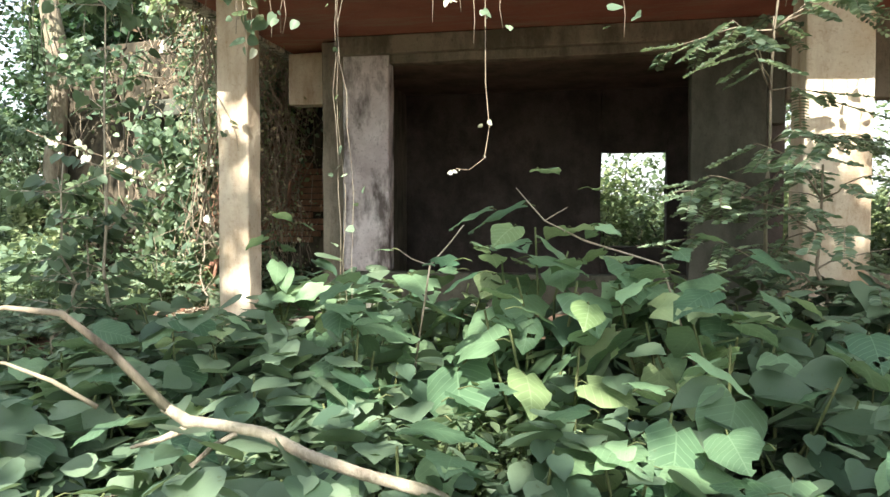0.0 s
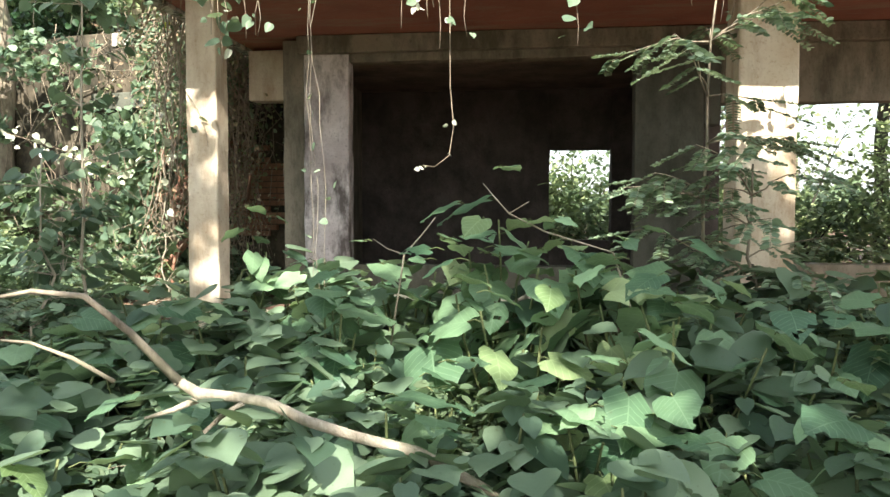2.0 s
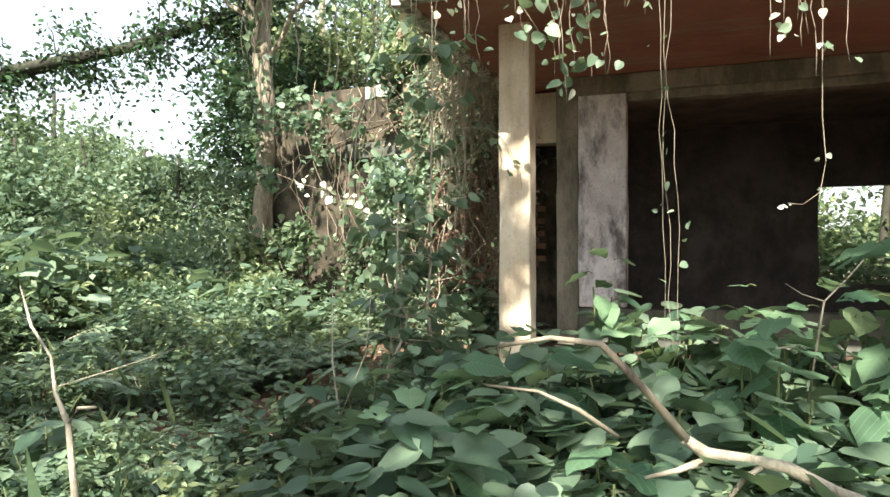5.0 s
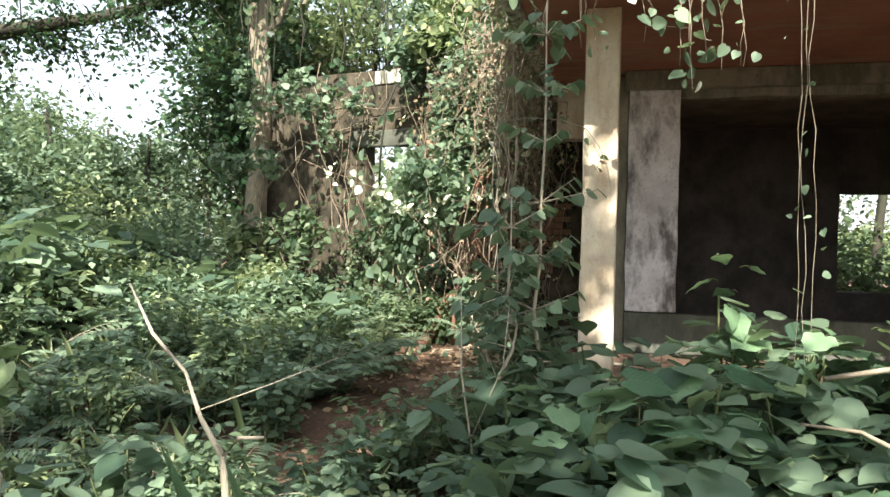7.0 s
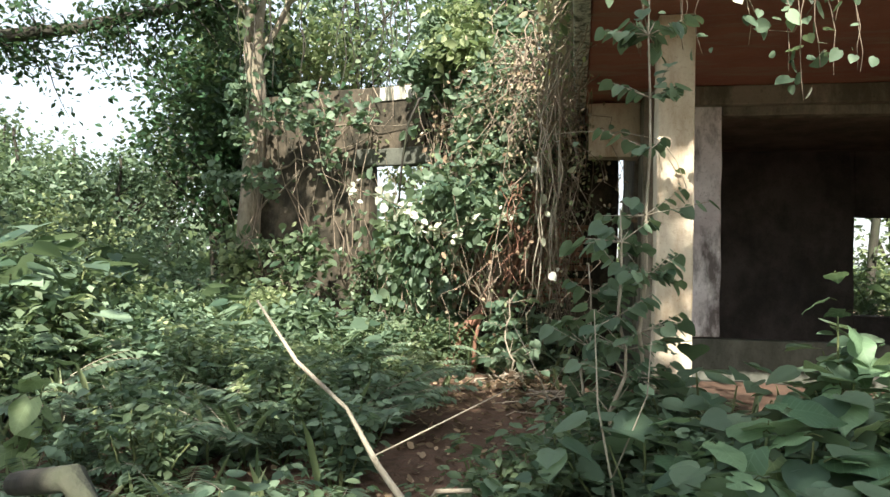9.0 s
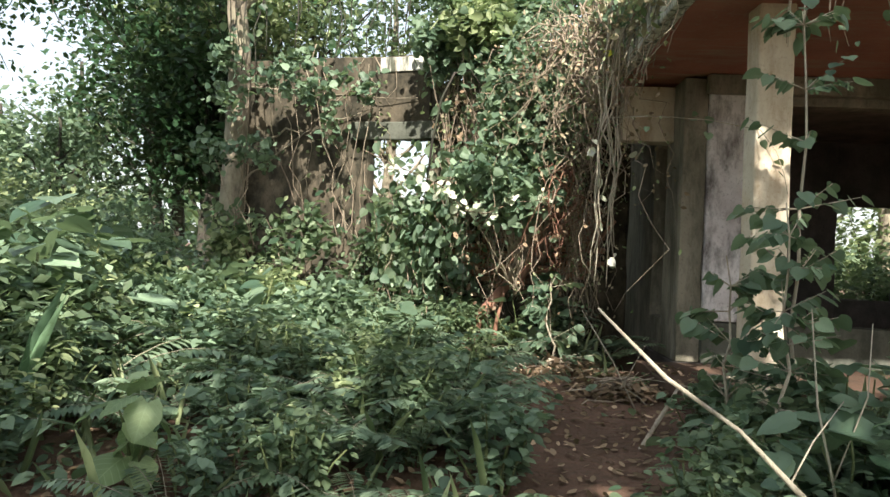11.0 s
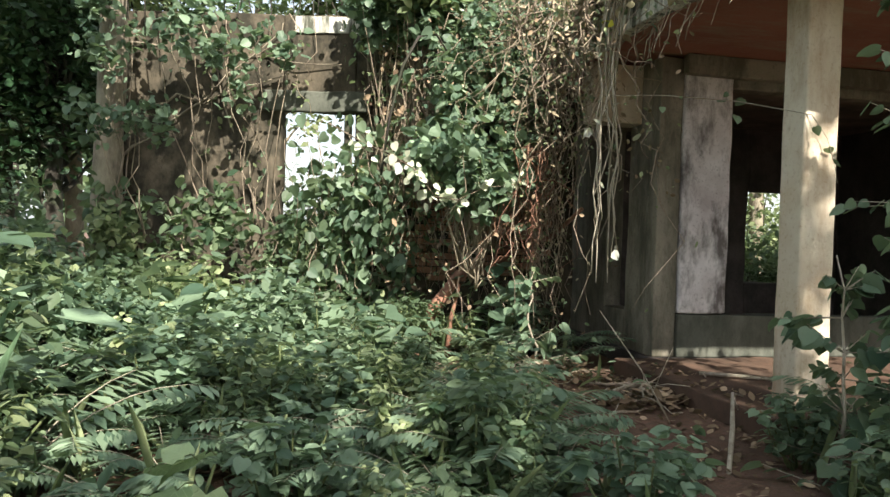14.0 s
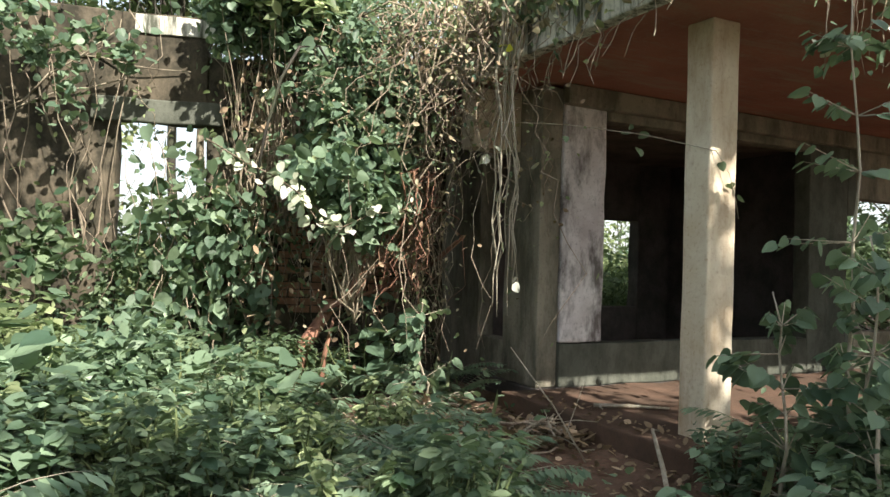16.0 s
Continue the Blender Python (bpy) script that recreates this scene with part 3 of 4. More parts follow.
_r = random.Random(5)
count = 0
while count < 95:                                   # big shrubs before the porch and along the way
    x, y = _r.uniform(-0.2, 5.4), _r.uniform(-3.6, -0.5)
    d = near_walk(x, y)
    if bare(x, y) or d < 1.15 or (x < 0.3 and y > -1.0):
        continue
    k = min(1.0, 0.35 + 0.3 * d) * _r.uniform(0.75, 1.05)
    put(FILL[_r.randrange(3)], x, y, _r.uniform(0, 360), k)
    count += 1
count = 0
while count < 640:                                  # weeds all over the clearing
    x, y = _r.uniform(-9.0, 5.0), _r.uniform(-4.6, 4.2)
    d = near_walk(x, y)
    if bare(x, y) or d < 0.55 or (y > 3.2 and x > -4.9):
        continue
    if x > -0.2 and _r.random() < 0.2:
        continue
    tall = 0.6 + 0.45 * min(d / 3, 1) + max(0, (-x - 3.4)) * 0.28
    k = _r.random()
    src = FILL2[_r.choice((0, 0, 1, 1, 1, 2))] if k < 0.48 else FERNS[_r.randrange(2)] if k < 0.93 else FILL[_r.randrange(3)]
    put(src, x, y, _r.uniform(0, 360), min(tall, 1.9) * _r.uniform(0.7, 1.15))
    count += 1


# ground cover too small to count
def ground_cover():
    pts = []
    r = random.Random(9)
    while len(pts) < 26000:
        x, y = r.uniform(-10, 6), r.uniform(-7, 5)
        if bare(x, y) and r.random() < 0.985:
            continue
        pts.append((x, y, ground_z(x, y) + abs(r.gauss(0, 0.10)) * (1 if near_walk(x, y) > 0.5 else 0.4)))
    n = len(pts)
    me = leaves(pts, rand_dirs(n, 0.1), rand_ups(n, 1, 0.5), 0.075 * rng.uniform(0.5, 1.5, n), "oval")
    me.materials.append(M_LEAF)
    tagged(new("ground_cover", me), "low green weeds covering the soil", "weeds", kind="stuff")
    g = []
    while len(g) < 1600:
        x, y = r.uniform(-8, 5), r.uniform(-5, 4)
        if not bare(x, y):
            g.append((x, y, ground_z(x, y)))
    n = len(g)
    d = rng.normal(size=(n, 3)) * 0.35 + (0, 0, 1)
    me = leaves(g, d, rng.normal(size=(n, 3)), 0.38 * rng.uniform(0.4, 1.2, n), "blade", 0.25)
    me.materials.append(M_LEAF_Y)
    tagged(new("grass", me), "thin blades of grass among the weeds", "grass", kind="stuff")
    q = []
    while len(q) < 5200:
        x, y = r.uniform(-4, 2), r.uniform(-4, 2.6)
        if near_walk(x, y) < 6 and not (0 < x and y > 0):
            z = ground_z(x, y) + 0.012
            if -0.3 < x and -0.22 < y < YW:
                z = 0.2
            q.append((x, y, z))
    n = len(q)
    me = leaves(q, rng.normal(size=(n, 3)) * (1, 1, 0.15), rand_ups(n, 1, 0.35), 0.05 * rng.uniform(0.4, 1.5, n), "oval", -0.25)
    me.materials.append(M_DRY)
    tagged(new("leaf_litter", me), "dry brown fallen leaves on bare soil", "leaf litter", kind="stuff")


ground_cover()


# feathery sapling before the broad pillar
def feathery(name, label, at, height, sprays, seed, droop=0.2):
    e = thing(name, label, "sapling", "", at)
    r = random.Random(seed)
    trunk = wander((0, 0, -0.1), (0.1, 0.05, height), 8, 0.12, 0.016, 0.006, 0, seed)
    paths, cs, ds = [trunk], [], []
    for i in range(sprays):
        t = r.uniform(0.3, 1.0)
        q = trunk[int(t * 7.99)][0]
        a = r.uniform(0, 6.283)
        L = r.uniform(0.35, 0.75)
        tip = q + Vector((math.cos(a) * L, math.sin(a) * L, r.uniform(-0.1, 0.3)))
        p = wander(q, tip, 6, 0.06, 0.006, 0.002, -0.05, seed + i)
        paths.append(p)
        for k in range(5):
            w = p[2 + k if k < 5 else 6][0]
            b = a + (0.9 if k % 2 else -0.9) * r.uniform(0.6, 1.2)
            f = Vector((math.cos(b), math.sin(b), r.uniform(-0.6, 0.1) - droop))
            m = 0.26 * r.uniform(0.7, 1.2)
            paths.append([(w, 0.002), (w + f * m, 0.001)])
            for j in range(1, 15):
                for sgn in (-1, 1):
                    cs.append(tuple(w + f * m * j / 14))
                    ds.append((math.cos(b + sgn * 1.3), math.sin(b + sgn * 1.3), -0.1))
    n = len(cs)
    stem_part(tube(paths, 4), M_BARK, e)
    tagged(part("foliage", leaves(cs, ds, rand_ups(n, 1, 0.45), 0.05 * rng.uniform(0.8, 1.2, n), "oval"), M_FERN, e), kind="stuff")
    return e


feathery("feathery_sapling", "slender sapling with feathery compound leaves before the broad pillar", (3.65, -0.62, 0), 2.5, 22, 3)
feathery("feathery_sapling", "slender sapling with feathery compound leaves before the broad pillar", (3.85, -0.85, 0), 1.4, 14, 8)


# leafy sapling before the slim pillar
def leaf_sapling(at, height, n, size, seed, label):
    e = thing("sapling", label, "sapling", "", at)
    r = random.Random(seed)
    trunk = wander((0, 0, -0.1), (0.02, 0.1, height), 9, 0.15, 0.014, 0.004, 0, seed)
    paths, cs, ds = [trunk], [], []
    for i in range(n):
        t = r.uniform(0.12, 1.0)
        q = trunk[int(t * 8.99)][0]
        a = r.uniform(0, 6.283)
        L = r.uniform(0.10, 0.42) * (1.15 - 0.5 * t)
        tip = q + Vector((math.cos(a) * L, math.sin(a) * L, r.uniform(-0.05, 0.15)))
        paths.append([(q, 0.004), (q.lerp(tip, 0.5), 0.003), (tip, 0.002)])
        for k in range(4):
            cs.append(tuple(q.lerp(tip, 0.4 + 0.2 * k)))
            ds.append((math.cos(a + r.uniform(-1, 1)), math.sin(a + r.uniform(-1, 1)), r.uniform(-0.9, -0.2)))
    m = len(cs)
    stem_part(tube(paths, 5), M_STICK, e)
    tagged(part("foliage", leaves(cs, ds, rand_ups(m, 1, 0.4), size * rng.uniform(0.6, 1.2, m), "heart"), M_LEAF, e), kind="stuff")
    return e


leaf_sapling((-0.17, -1.13, -0.05), 2.75, 66, 0.088, 4, "tall leafy sapling before the slim pillar")
leaf_sapling((-0.32, -1.35, -0.05), 1.5, 48, 0.092, 6, "leafy sapling before the slim pillar")
leaf_sapling((-0.45, -0.95, -0.05), 1.2, 40, 0.10, 9, "leafy sapling before the slim pillar")
leaf_sapling((-1.15, 1.7, 0), 0.95, 40, 0.10, 12, "bright green sapling beside the dirt patch")


# ---------------- branches on the ground ----------------
def branch(name, label, ways, material, sides=8, barked=()):
    e = thing(name, label, "branch")
    for i, w in enumerate(ways):
        part("limb" if i == 0 else "twig", tube([w], sides), M_BARK if i in barked else material, e)
    return e


branch("fallen_branch", "pale fallen branch lying over the weeds", [
    [((1.40, -2.95, 0.53), 0.016), ((1.47, -2.93, 0.48), 0.019), ((1.59, -2.92, 0.47), 0.018), ((1.71, -2.9, 0.45), 0.020), ((1.85, -2.88, 0.38), 0.019), ((2.02, -2.85, 0.32), 0.021), ((2.23, -2.8, 0.26), 0.022), ((2.6, -2.75, 0.05), 0.023), ((2.95, -2.7, -0.3), 0.024)],
    [((1.47, -2.93, 0.46), 0.012), ((1.38, -2.94, 0.42), 0.010), ((1.28, -2.95, 0.39), 0.006)],
    [((1.63, -2.92, 0.45), 0.011), ((1.58, -2.97, 0.42), 0.010), ((1.53, -3.02, 0.37), 0.007)],
    [((1.20, -3.0, 0.53), 0.007), ((1.08, -3.05, 0.62), 0.007), ((0.96, -3.1, 0.68), 0.006), ((0.8, -3.15, 0.7), 0.004)],
    [((0.85, -3.18, 0.83), 0.006), ((1.01, -3.15, 0.86), 0.009), ((1.16, -3.1, 0.84), 0.012), ((1.27, -3.02, 0.71), 0.014), ((1.41, -2.947, 0.522), 0.016)],
], M_STICK, 8, (3, 4))
branch("forked_stick", "pale bare forked stick standing in the weeds", [
    [((-0.86, -3.14, -0.3), 0.0170), ((-0.90, -3.16, 0.2), 0.0160), ((-0.92, -3.17, 0.45), 0.0130), ((-1.03, -3.13, 0.56), 0.0095), ((-1.15, -3.04, 0.69), 0.0078), ((-1.33, -2.98, 0.81), 0.0062), ((-1.50, -2.89, 0.98), 0.0035)],
    [((-0.92, -3.17, 0.45), 0.0095), ((-0.86, -3.18, 0.52), 0.0085), ((-0.77, -3.18, 0.53), 0.0060)],
    [((-1.05, -3.11, 0.58), 0.0026), ((-0.90, -2.9, 0.64), 0.0022), ((-0.72, -2.7, 0.72), 0.0014)],
], M_STICK)
branch("mossy_log", "short mossy log among the weeds", [
    [((-2.15, -3.1, 0.42), 0.0360), ((-1.85, -3.25, 0.50), 0.0360), ((-1.6, -3.4, 0.38), 0.0330), ((-1.45, -3.6, 0.1), 0.0360), ((-1.4, -3.7, -0.3), 0.0360)]], M_BARK_D, 10)
branch("dry_stick", "thin leafless dry stick standing in the weeds", [
    [((-0.30, -1.95, -0.2), 0.007), ((-0.36, -1.93, 0.25), 0.006), ((-0.42, -1.9, 0.55), 0.005), ((-0.44, -1.86, 0.95), 0.002)],
    [((-0.36, -1.93, 0.25), 0.004), ((-0.22, -1.9, 0.6), 0.003), ((-0.20, -1.88, 0.9), 0.002)]], M_STICK, 6)
branch("dry_stick", "crooked dry twig arching over the soil", [
    [((-0.95, -0.75, -0.15), 0.014), ((-0.82, -0.58, 0.0), 0.014), ((-0.62, -0.3, 0.16), 0.014), ((-0.44, -0.02, 0.30), 0.012), ((-0.32, 0.05, 0.27), 0.007)],
    [((-0.44, -0.02, 0.30), 0.007), ((-0.40, -0.02, 0.20), 0.005)]], M_STICK)
branch("dry_twig", "bare thin twig standing by the dirt patch", [
    [((-0.62, 0.35, 0.0), 0.006), ((-0.78, 0.5, 0.35), 0.005), ((-1.0, 0.7, 0.72), 0.003)],
    [((-0.72, 0.45, 0.2), 0.004), ((-0.55, 0.5, 0.5), 0.002)]], M_STICK, 5)
branch("dry_twig", "thin dead twig rising from the shrubs", [
    [((1.9, -1.7, 0.3), 0.006), ((1.99, -1.7, 0.9), 0.005), ((2.08, -1.7, 1.0), 0.004), ((2.15, -1.7, 1.09), 0.003)],
    [((1.99, -1.7, 0.9), 0.004), ((1.9, -1.7, 0.93), 0.003), ((1.83, -1.7, 0.98), 0.002)]], M_STICK, 5)
branch("dry_twig", "thin dead twig rising from the shrubs", [
    [((3.2, -1.7, 0.4), 0.006), ((3.03, -1.7, 0.92), 0.005), ((2.7, -1.7, 1.02), 0.005), ((2.52, -1.7, 1.11), 0.004), ((2.44, -1.7, 1.2), 0.003), ((2.39, -1.7, 1.26), 0.002)],
    [((2.52, -1.7, 1.11), 0.003), ((2.62, -1.7, 1.17), 0.002)]], M_STICK, 5)
branch("fallen_tree", "reddish broken trunk leaning against the ruined wall", [
    [((-1.95, 2.75, 0.0), 0.075), ((-1.7, 2.95, 0.5), 0.07), ((-1.45, 3.05, 0.82), 0.055), ((-1.1, 3.0, 0.95), 0.03), ((-0.6, 2.7, 1.25), 0.022), ((-0.45, 2.4, 1.5), 0.015)],
    [((-1.6, 2.85, -0.1), 0.025), ((-1.58, 2.8, 0.4), 0.022), ((-1.5, 2.8, 0.75), 0.015)],
    [((-1.3, 3.02, 0.88), 0.03), ((-1.15, 3.0, 1.3), 0.028), ((-1.0, 2.95, 1.7), 0.02)]], M_RED, 8)
branch("floor_stick", "pale broken stick lying on the porch floor", [
    [((0.02, 1.1, 0.21), 0.018), ((0.25, 0.95, 0.215), 0.014), ((0.5, 0.8, 0.212), 0.010)],
    [((0.05, 1.08, 0.21), 0.010), ((-0.02, 0.95, 0.21), 0.006)]], M_STICK)


# ---------------- vines ----------------
def hanging_vine(name, label, strands, n_leaf, leaf, leaf_mat, material=M_VINE, shape="heart", spread=0.05):
    e = thing(name, label, "vine")
    stem_part(tube(strands, 4), material, e)
    pts = [s[random.Random(i * 31 + j).randrange(1, len(s))][0] for i, s in enumerate(strands) for j in range(n_leaf)]
    if pts:
        n = len(pts)
        c = np.array([tuple(p) for p in pts]) + rng.normal(size=(n, 3)) * spread
        d = rng.normal(size=(n, 3)) * (0.7, 0.7, 0.45) + (0, 0, -0.55)
        u = rng.normal(size=(n, 3)) * 0.7 + (0, -0.6, 0.5)
        tagged(part("foliage", leaves(c, d, u, leaf * rng.uniform(0.5, 1.3, n), shape), leaf_mat, e), kind="stuff")
    return e


def fringe():
    """Creepers that hang over the front edge of the roof."""
    r = random.Random(21)
    for i in range(46):
        x = r.uniform(-0.4, 6.0)
        L = abs(r.gauss(0.25, 0.22)) + 0.1
        st = []
        for j in range(2):
            xx = x + r.uniform(-0.05, 0.05)
            st.append(wander((xx, -0.89 - r.random() * 0.03, 3.38), (xx + r.uniform(-0.06, 0.06), -0.92, 2.83 - L * r.uniform(0.5, 1)), 10, 0.09, 0.004, 0.002, 0, i * 5 + j))
        hanging_vine("creeper", "thin creeper hanging over the roof edge", st, 5, 0.055, M_FERN if i % 3 else M_SUNLIT_PALE)["group"] = "creepers on the roof edge"


fringe()
hanging_vine("creeper", "long bare creeper with a hooked tip", [[((2.14, -0.9, 3.3), 0.003), ((2.12, -0.86, 2.8), 0.003), ((2.12, -0.8, 2.3), 0.003), ((2.12, -0.78, 1.9), 0.003), ((2.14, -0.76, 1.65), 0.003), ((2.11, -0.75, 1.47), 0.003), ((2.02, -0.75, 1.40), 0.003), ((1.94, -0.75, 1.41), 0.003)]], 12, 0.028, M_SUNLIT_PALE, spread=0.015)
for _k, (x, z) in enumerate(((0.62, 2.05), (0.78, 2.2), (0.55, 2.25), (2.85, 2.1), (0.35, 2.4))):
    hanging_vine("creeper", "leafy creeper with hanging green leaves", [wander((x, -0.9, 3.3), (x + 0.05, -0.85, z), 9, 0.08, 0.004, 0.002, 0, 60 + _k)] * 1, 14, 0.085, M_FERN, spread=0.05)
hanging_vine("creeper", "looping creeper beside the slim pillar", [[((0.32, -0.88, 3.2), 0.005), ((0.36, -0.8, 2.75), 0.005), ((0.50, -0.7, 2.52), 0.004), ((0.66, -0.7, 2.5), 0.004), ((0.80, -0.8, 2.7), 0.004), ((0.85, -0.9, 3.2), 0.004)]], 8, 0.09, M_FERN)
hanging_vine("creeper", "thin bare lianas hanging before the dark opening", [wander((1.22 + 0.03 * i, -0.89, 3.3), (1.26 + 0.04 * i, -0.86, 0.45), 14, 0.10, 0.0026, 0.0018, 0, 80 + i) for i in range(3)], 7, 0.05, M_FERN, M_BARK)


def curtain():
    """The mass of dead and living climbers that falls from the roof's side edge."""
    r = random.Random(33)
    for b in range(12):
        st = []
        for i in range(10):
            y = r.uniform(1.2, 3.0)
            x = -0.80 - abs(r.gauss(0, 0.2)) - 0.2 * (y > 2.0)
            zb = r.choice((2.7, 2.6, 2.5, 2.4, 2.3, 2.2, 2.0, 1.8, 1.6, 0.6))
            st.append(tangle((x + 0.08, y, 3.3 + r.uniform(-0.1, 0.25)), (x + r.gauss(0, 0.3), y + r.gauss(0, 0.3), zb), 16, 0.075, r.uniform(0.003, 0.011), 0.002, b * 40 + i))
        hanging_vine("vine_curtain", "tangled brown climbers hanging from the roof's side", st, 20, 0.045, (M_STRAW, M_FERN, M_DRY, M_LEAF_Y)[b % 4], shape="oval", spread=0.10)["group"] = "climbers on the house corner"
    st = [wander((-0.74 + r.gauss(0, 0.05), 1.25 + r.gauss(0, 0.06), 3.3), (-0.78 + r.gauss(0, 0.08), 1.2 + r.gauss(0, 0.08), r.uniform(0.6, 1.6)), 10, 0.22, 0.011, 0.004, 0, 500 + i) for i in range(9)]
    hanging_vine("vine_bundle", "bundle of pale twisted lianas at the house corner", st, 1, 0.07, M_SUNLIT_PALE, M_STICK)
    hanging_vine("creeper", "thin creeper strung from the climbers to the slim pillar", [[((-0.80, 1.30, 2.32), 0.004), ((-0.5, 0.85, 2.26), 0.004), ((-0.2, 0.4, 2.16), 0.004), ((0.02, -0.03, 2.02), 0.004), ((0.12, -0.05, 1.88), 0.003), ((0.18, -0.05, 1.72), 0.003), ((0.2, -0.06, 1.6), 0.002)]], 9, 0.07, M_LEAF, M_STICK)
    hanging_vine("dry_roots", "tangled reddish dry roots below the climbers", [tangle((-0.85 - 0.3 * r.random(), 1.9 + 0.8 * r.random(), 2.0), (-0.95 - 0.3 * r.random(), 1.8 + 0.7 * r.random(), r.uniform(0.8, 1.3)), 12, 0.06, r.uniform(0.004, 0.010), 0.002, 4100 + i) for i in range(16)], 3, 0.05, M_DRY, M_RED, shape="oval")
    for b in range(4):                               # sunlit dead stems beyond the house corner
        st = [wander((-0.66 - r.random() * 0.25, r.uniform(2.3, 3.3), 3.2), (-0.7 + r.gauss(0, 0.15), r.uniform(2.4, 3.3), r.uniform(0.2, 1.3)), 12, 0.6, r.uniform(0.004, 0.010), 0.003, 0, 2300 + b * 30 + i) for i in range(14)]
        hanging_vine("vine_curtain", "tangled brown climbers hanging from the roof's side", st, 16, 0.045, (M_STRAW, M_LEAF_Y)[b % 2], shape="oval", spread=0.1)["group"] = "climbers on the house corner"
    # climbers over the ruined wall
    for b in range(13):
        u = r.uniform(0.2, 2.2) if b < 11 else r.uniform(2.2, 5.0)
        st = []
        for i in range(7 if b < 11 else 3):
            uu = u + r.gauss(0, 0.25)
            top = ruin_local(uu, -0.06 - r.random() * 0.2, 3.4 + r.random() * 0.3)
            bot = ruin_local(uu + r.gauss(0, 0.3), -0.12 - r.random() * 0.45, r.uniform(0.1, 2.6))
            st.append(tangle(top, bot, 14, 0.07, r.uniform(0.003, 0.009), 0.002, 700 + b * 40 + i))
        hanging_vine("wall_climber", "climber with mixed dry and green leaves on the ruined wall", st, 34 if b < 11 else 22, 0.075, (M_LEAF_Y, M_LEAF_M, M_DRY, M_FERN)[b % 4], shape="oval", spread=0.12)["group"] = "climbers on the ruined wall"


curtain()


def climber_mass():
    """Living climbers that bulge out from the ruined wall and over the corner of the roof."""
    r = random.Random(41)
    for b in range(46):
        u, z = r.uniform(-0.1, 2.3), r.uniform(0.5, 3.6)
        if b >= 38:
            u, z = 3.2 + 0.25 * (b - 38), (0.9, 2.9, 1.5, 3.3, 0.8, 2.3, 1.2, 3.1)[b - 38]
        elif b >= 32:
            u, z = r.uniform(0.7, 2.2), r.uniform(3.5, 4.0)
        elif b >= 20:
            u, z = r.uniform(0.35, 1.05), 1.15 + 0.16 * (b - 20)
        elif b >= 17:
            u, z = r.uniform(3.2, 5.0), r.uniform(0.4, 1.0)
        if 1.1 < u < 2.2 and 1.6 < z < 3.2:
            z = 3.55 if z > 2.4 else 1.25
        v = -0.2 - r.random() * (0.9 if z < 2.4 else 0.5)
        if z < 1.75 and u < 2.35:                    # the hollow with the leaning trunk stays open
            continue
        if u < 0.9:
            u, v = u * 0.6 + 0.75, v - 0.5
        o = ruin_local(u, v, z)
        e = thing("climber_mass", "dense leafy climber bulging from the ruined wall", "climber", "climbers on the ruined wall", tuple(o))
        n = 760 if b < 38 else 260
        pts, cc = clumpy(n, 0.52, 9, 1.0)
        if b >= 38:
            pts[:, 1] *= 0.35
            cc[:, 1] *= 0.35
        root = Vector((0.1, 0.3, -z * 0.6))
        stem_part(tube([wander(root, c, 6, 0.3, 0.009, 0.003, 0, 1500 + b * 10 + i) for i, c in enumerate(cc if b < 38 else cc[:3])], 4), M_VINE, e)
        d = rng.normal(size=(n, 3)) * (0.8, 0.7, 0.5) + (0, -0.2, -0.35)
        up = rng.normal(size=(n, 3)) * 0.7 + (0, -0.4, 0.8)
        m = (M_LEAF_M, M_LEAF)[b % 2] if b >= 38 else (M_LEAF_Y, M_LEAF)[b % 2] if b >= 32 else (M_LEAF, M_FERN, M_LEAF_Y, M_LEAF, M_FERN)[b % 5]
        tagged(part("foliage", leaves(pts, d, up, (0.078 if b % 4 else 0.12) * rng.uniform(0.4, 1.5, n), ("oval", "heart")[b % 2]), m, e), kind="stuff")
    for b in range(7):
        y = -0.2 + b * 0.45
        e = thing("roof_creeper", "dry and yellowing creeper spilling over the roof's side edge", "climber", "creepers on the roof edge", (-0.6, y, 3.32))
        n = 420
        pts = rng.normal(size=(n, 3)) * (0.10, 0.28, 0.17) + (-0.03, 0, -0.02)
        stem_part(tube([wander((0.25, r.gauss(0, 0.2), 0.0), (-0.1 + r.gauss(0, 0.06), r.gauss(0, 0.3), -0.3 - r.random() * 0.6), 7, 0.2, 0.007, 0.003, 0, 1900 + b * 10 + i) for i in range(9)], 4), M_VINE, e)
        tagged(part("foliage", leaves(pts, rand_dirs(n, -0.8), rand_ups(n, 0.6, 0.7), 0.075 * rng.uniform(0.5, 1.3, n), "oval"), (M_STRAW, M_LEAF_Y, M_STRAW, M_FERN)[b % 4], e), kind="stuff")


climber_mass()
_r = random.Random(64)
for _k in range(9):                                  # broad climbers before the window hole
    u = 1.9 + 0.13 * _k
    hanging_vine("wall_climber", "broad-leaved climber growing across the window hole", [tangle(ruin_local(u + _r.uniform(-0.2, 0.2), -0.25, 0.0), ruin_local(u, -0.15 - 0.3 * _r.random(), _r.uniform(1.5, 2.35)), 12, 0.06, 0.009, 0.003, 3400 + _k * 4 + j) for j in range(3)],
                 48 if _k < 7 else 24, 0.125, (M_LEAF, M_FERN, M_LEAF_M)[_k % 3], M_VINE, spread=0.12)["group"] = "climbers on the ruined wall"
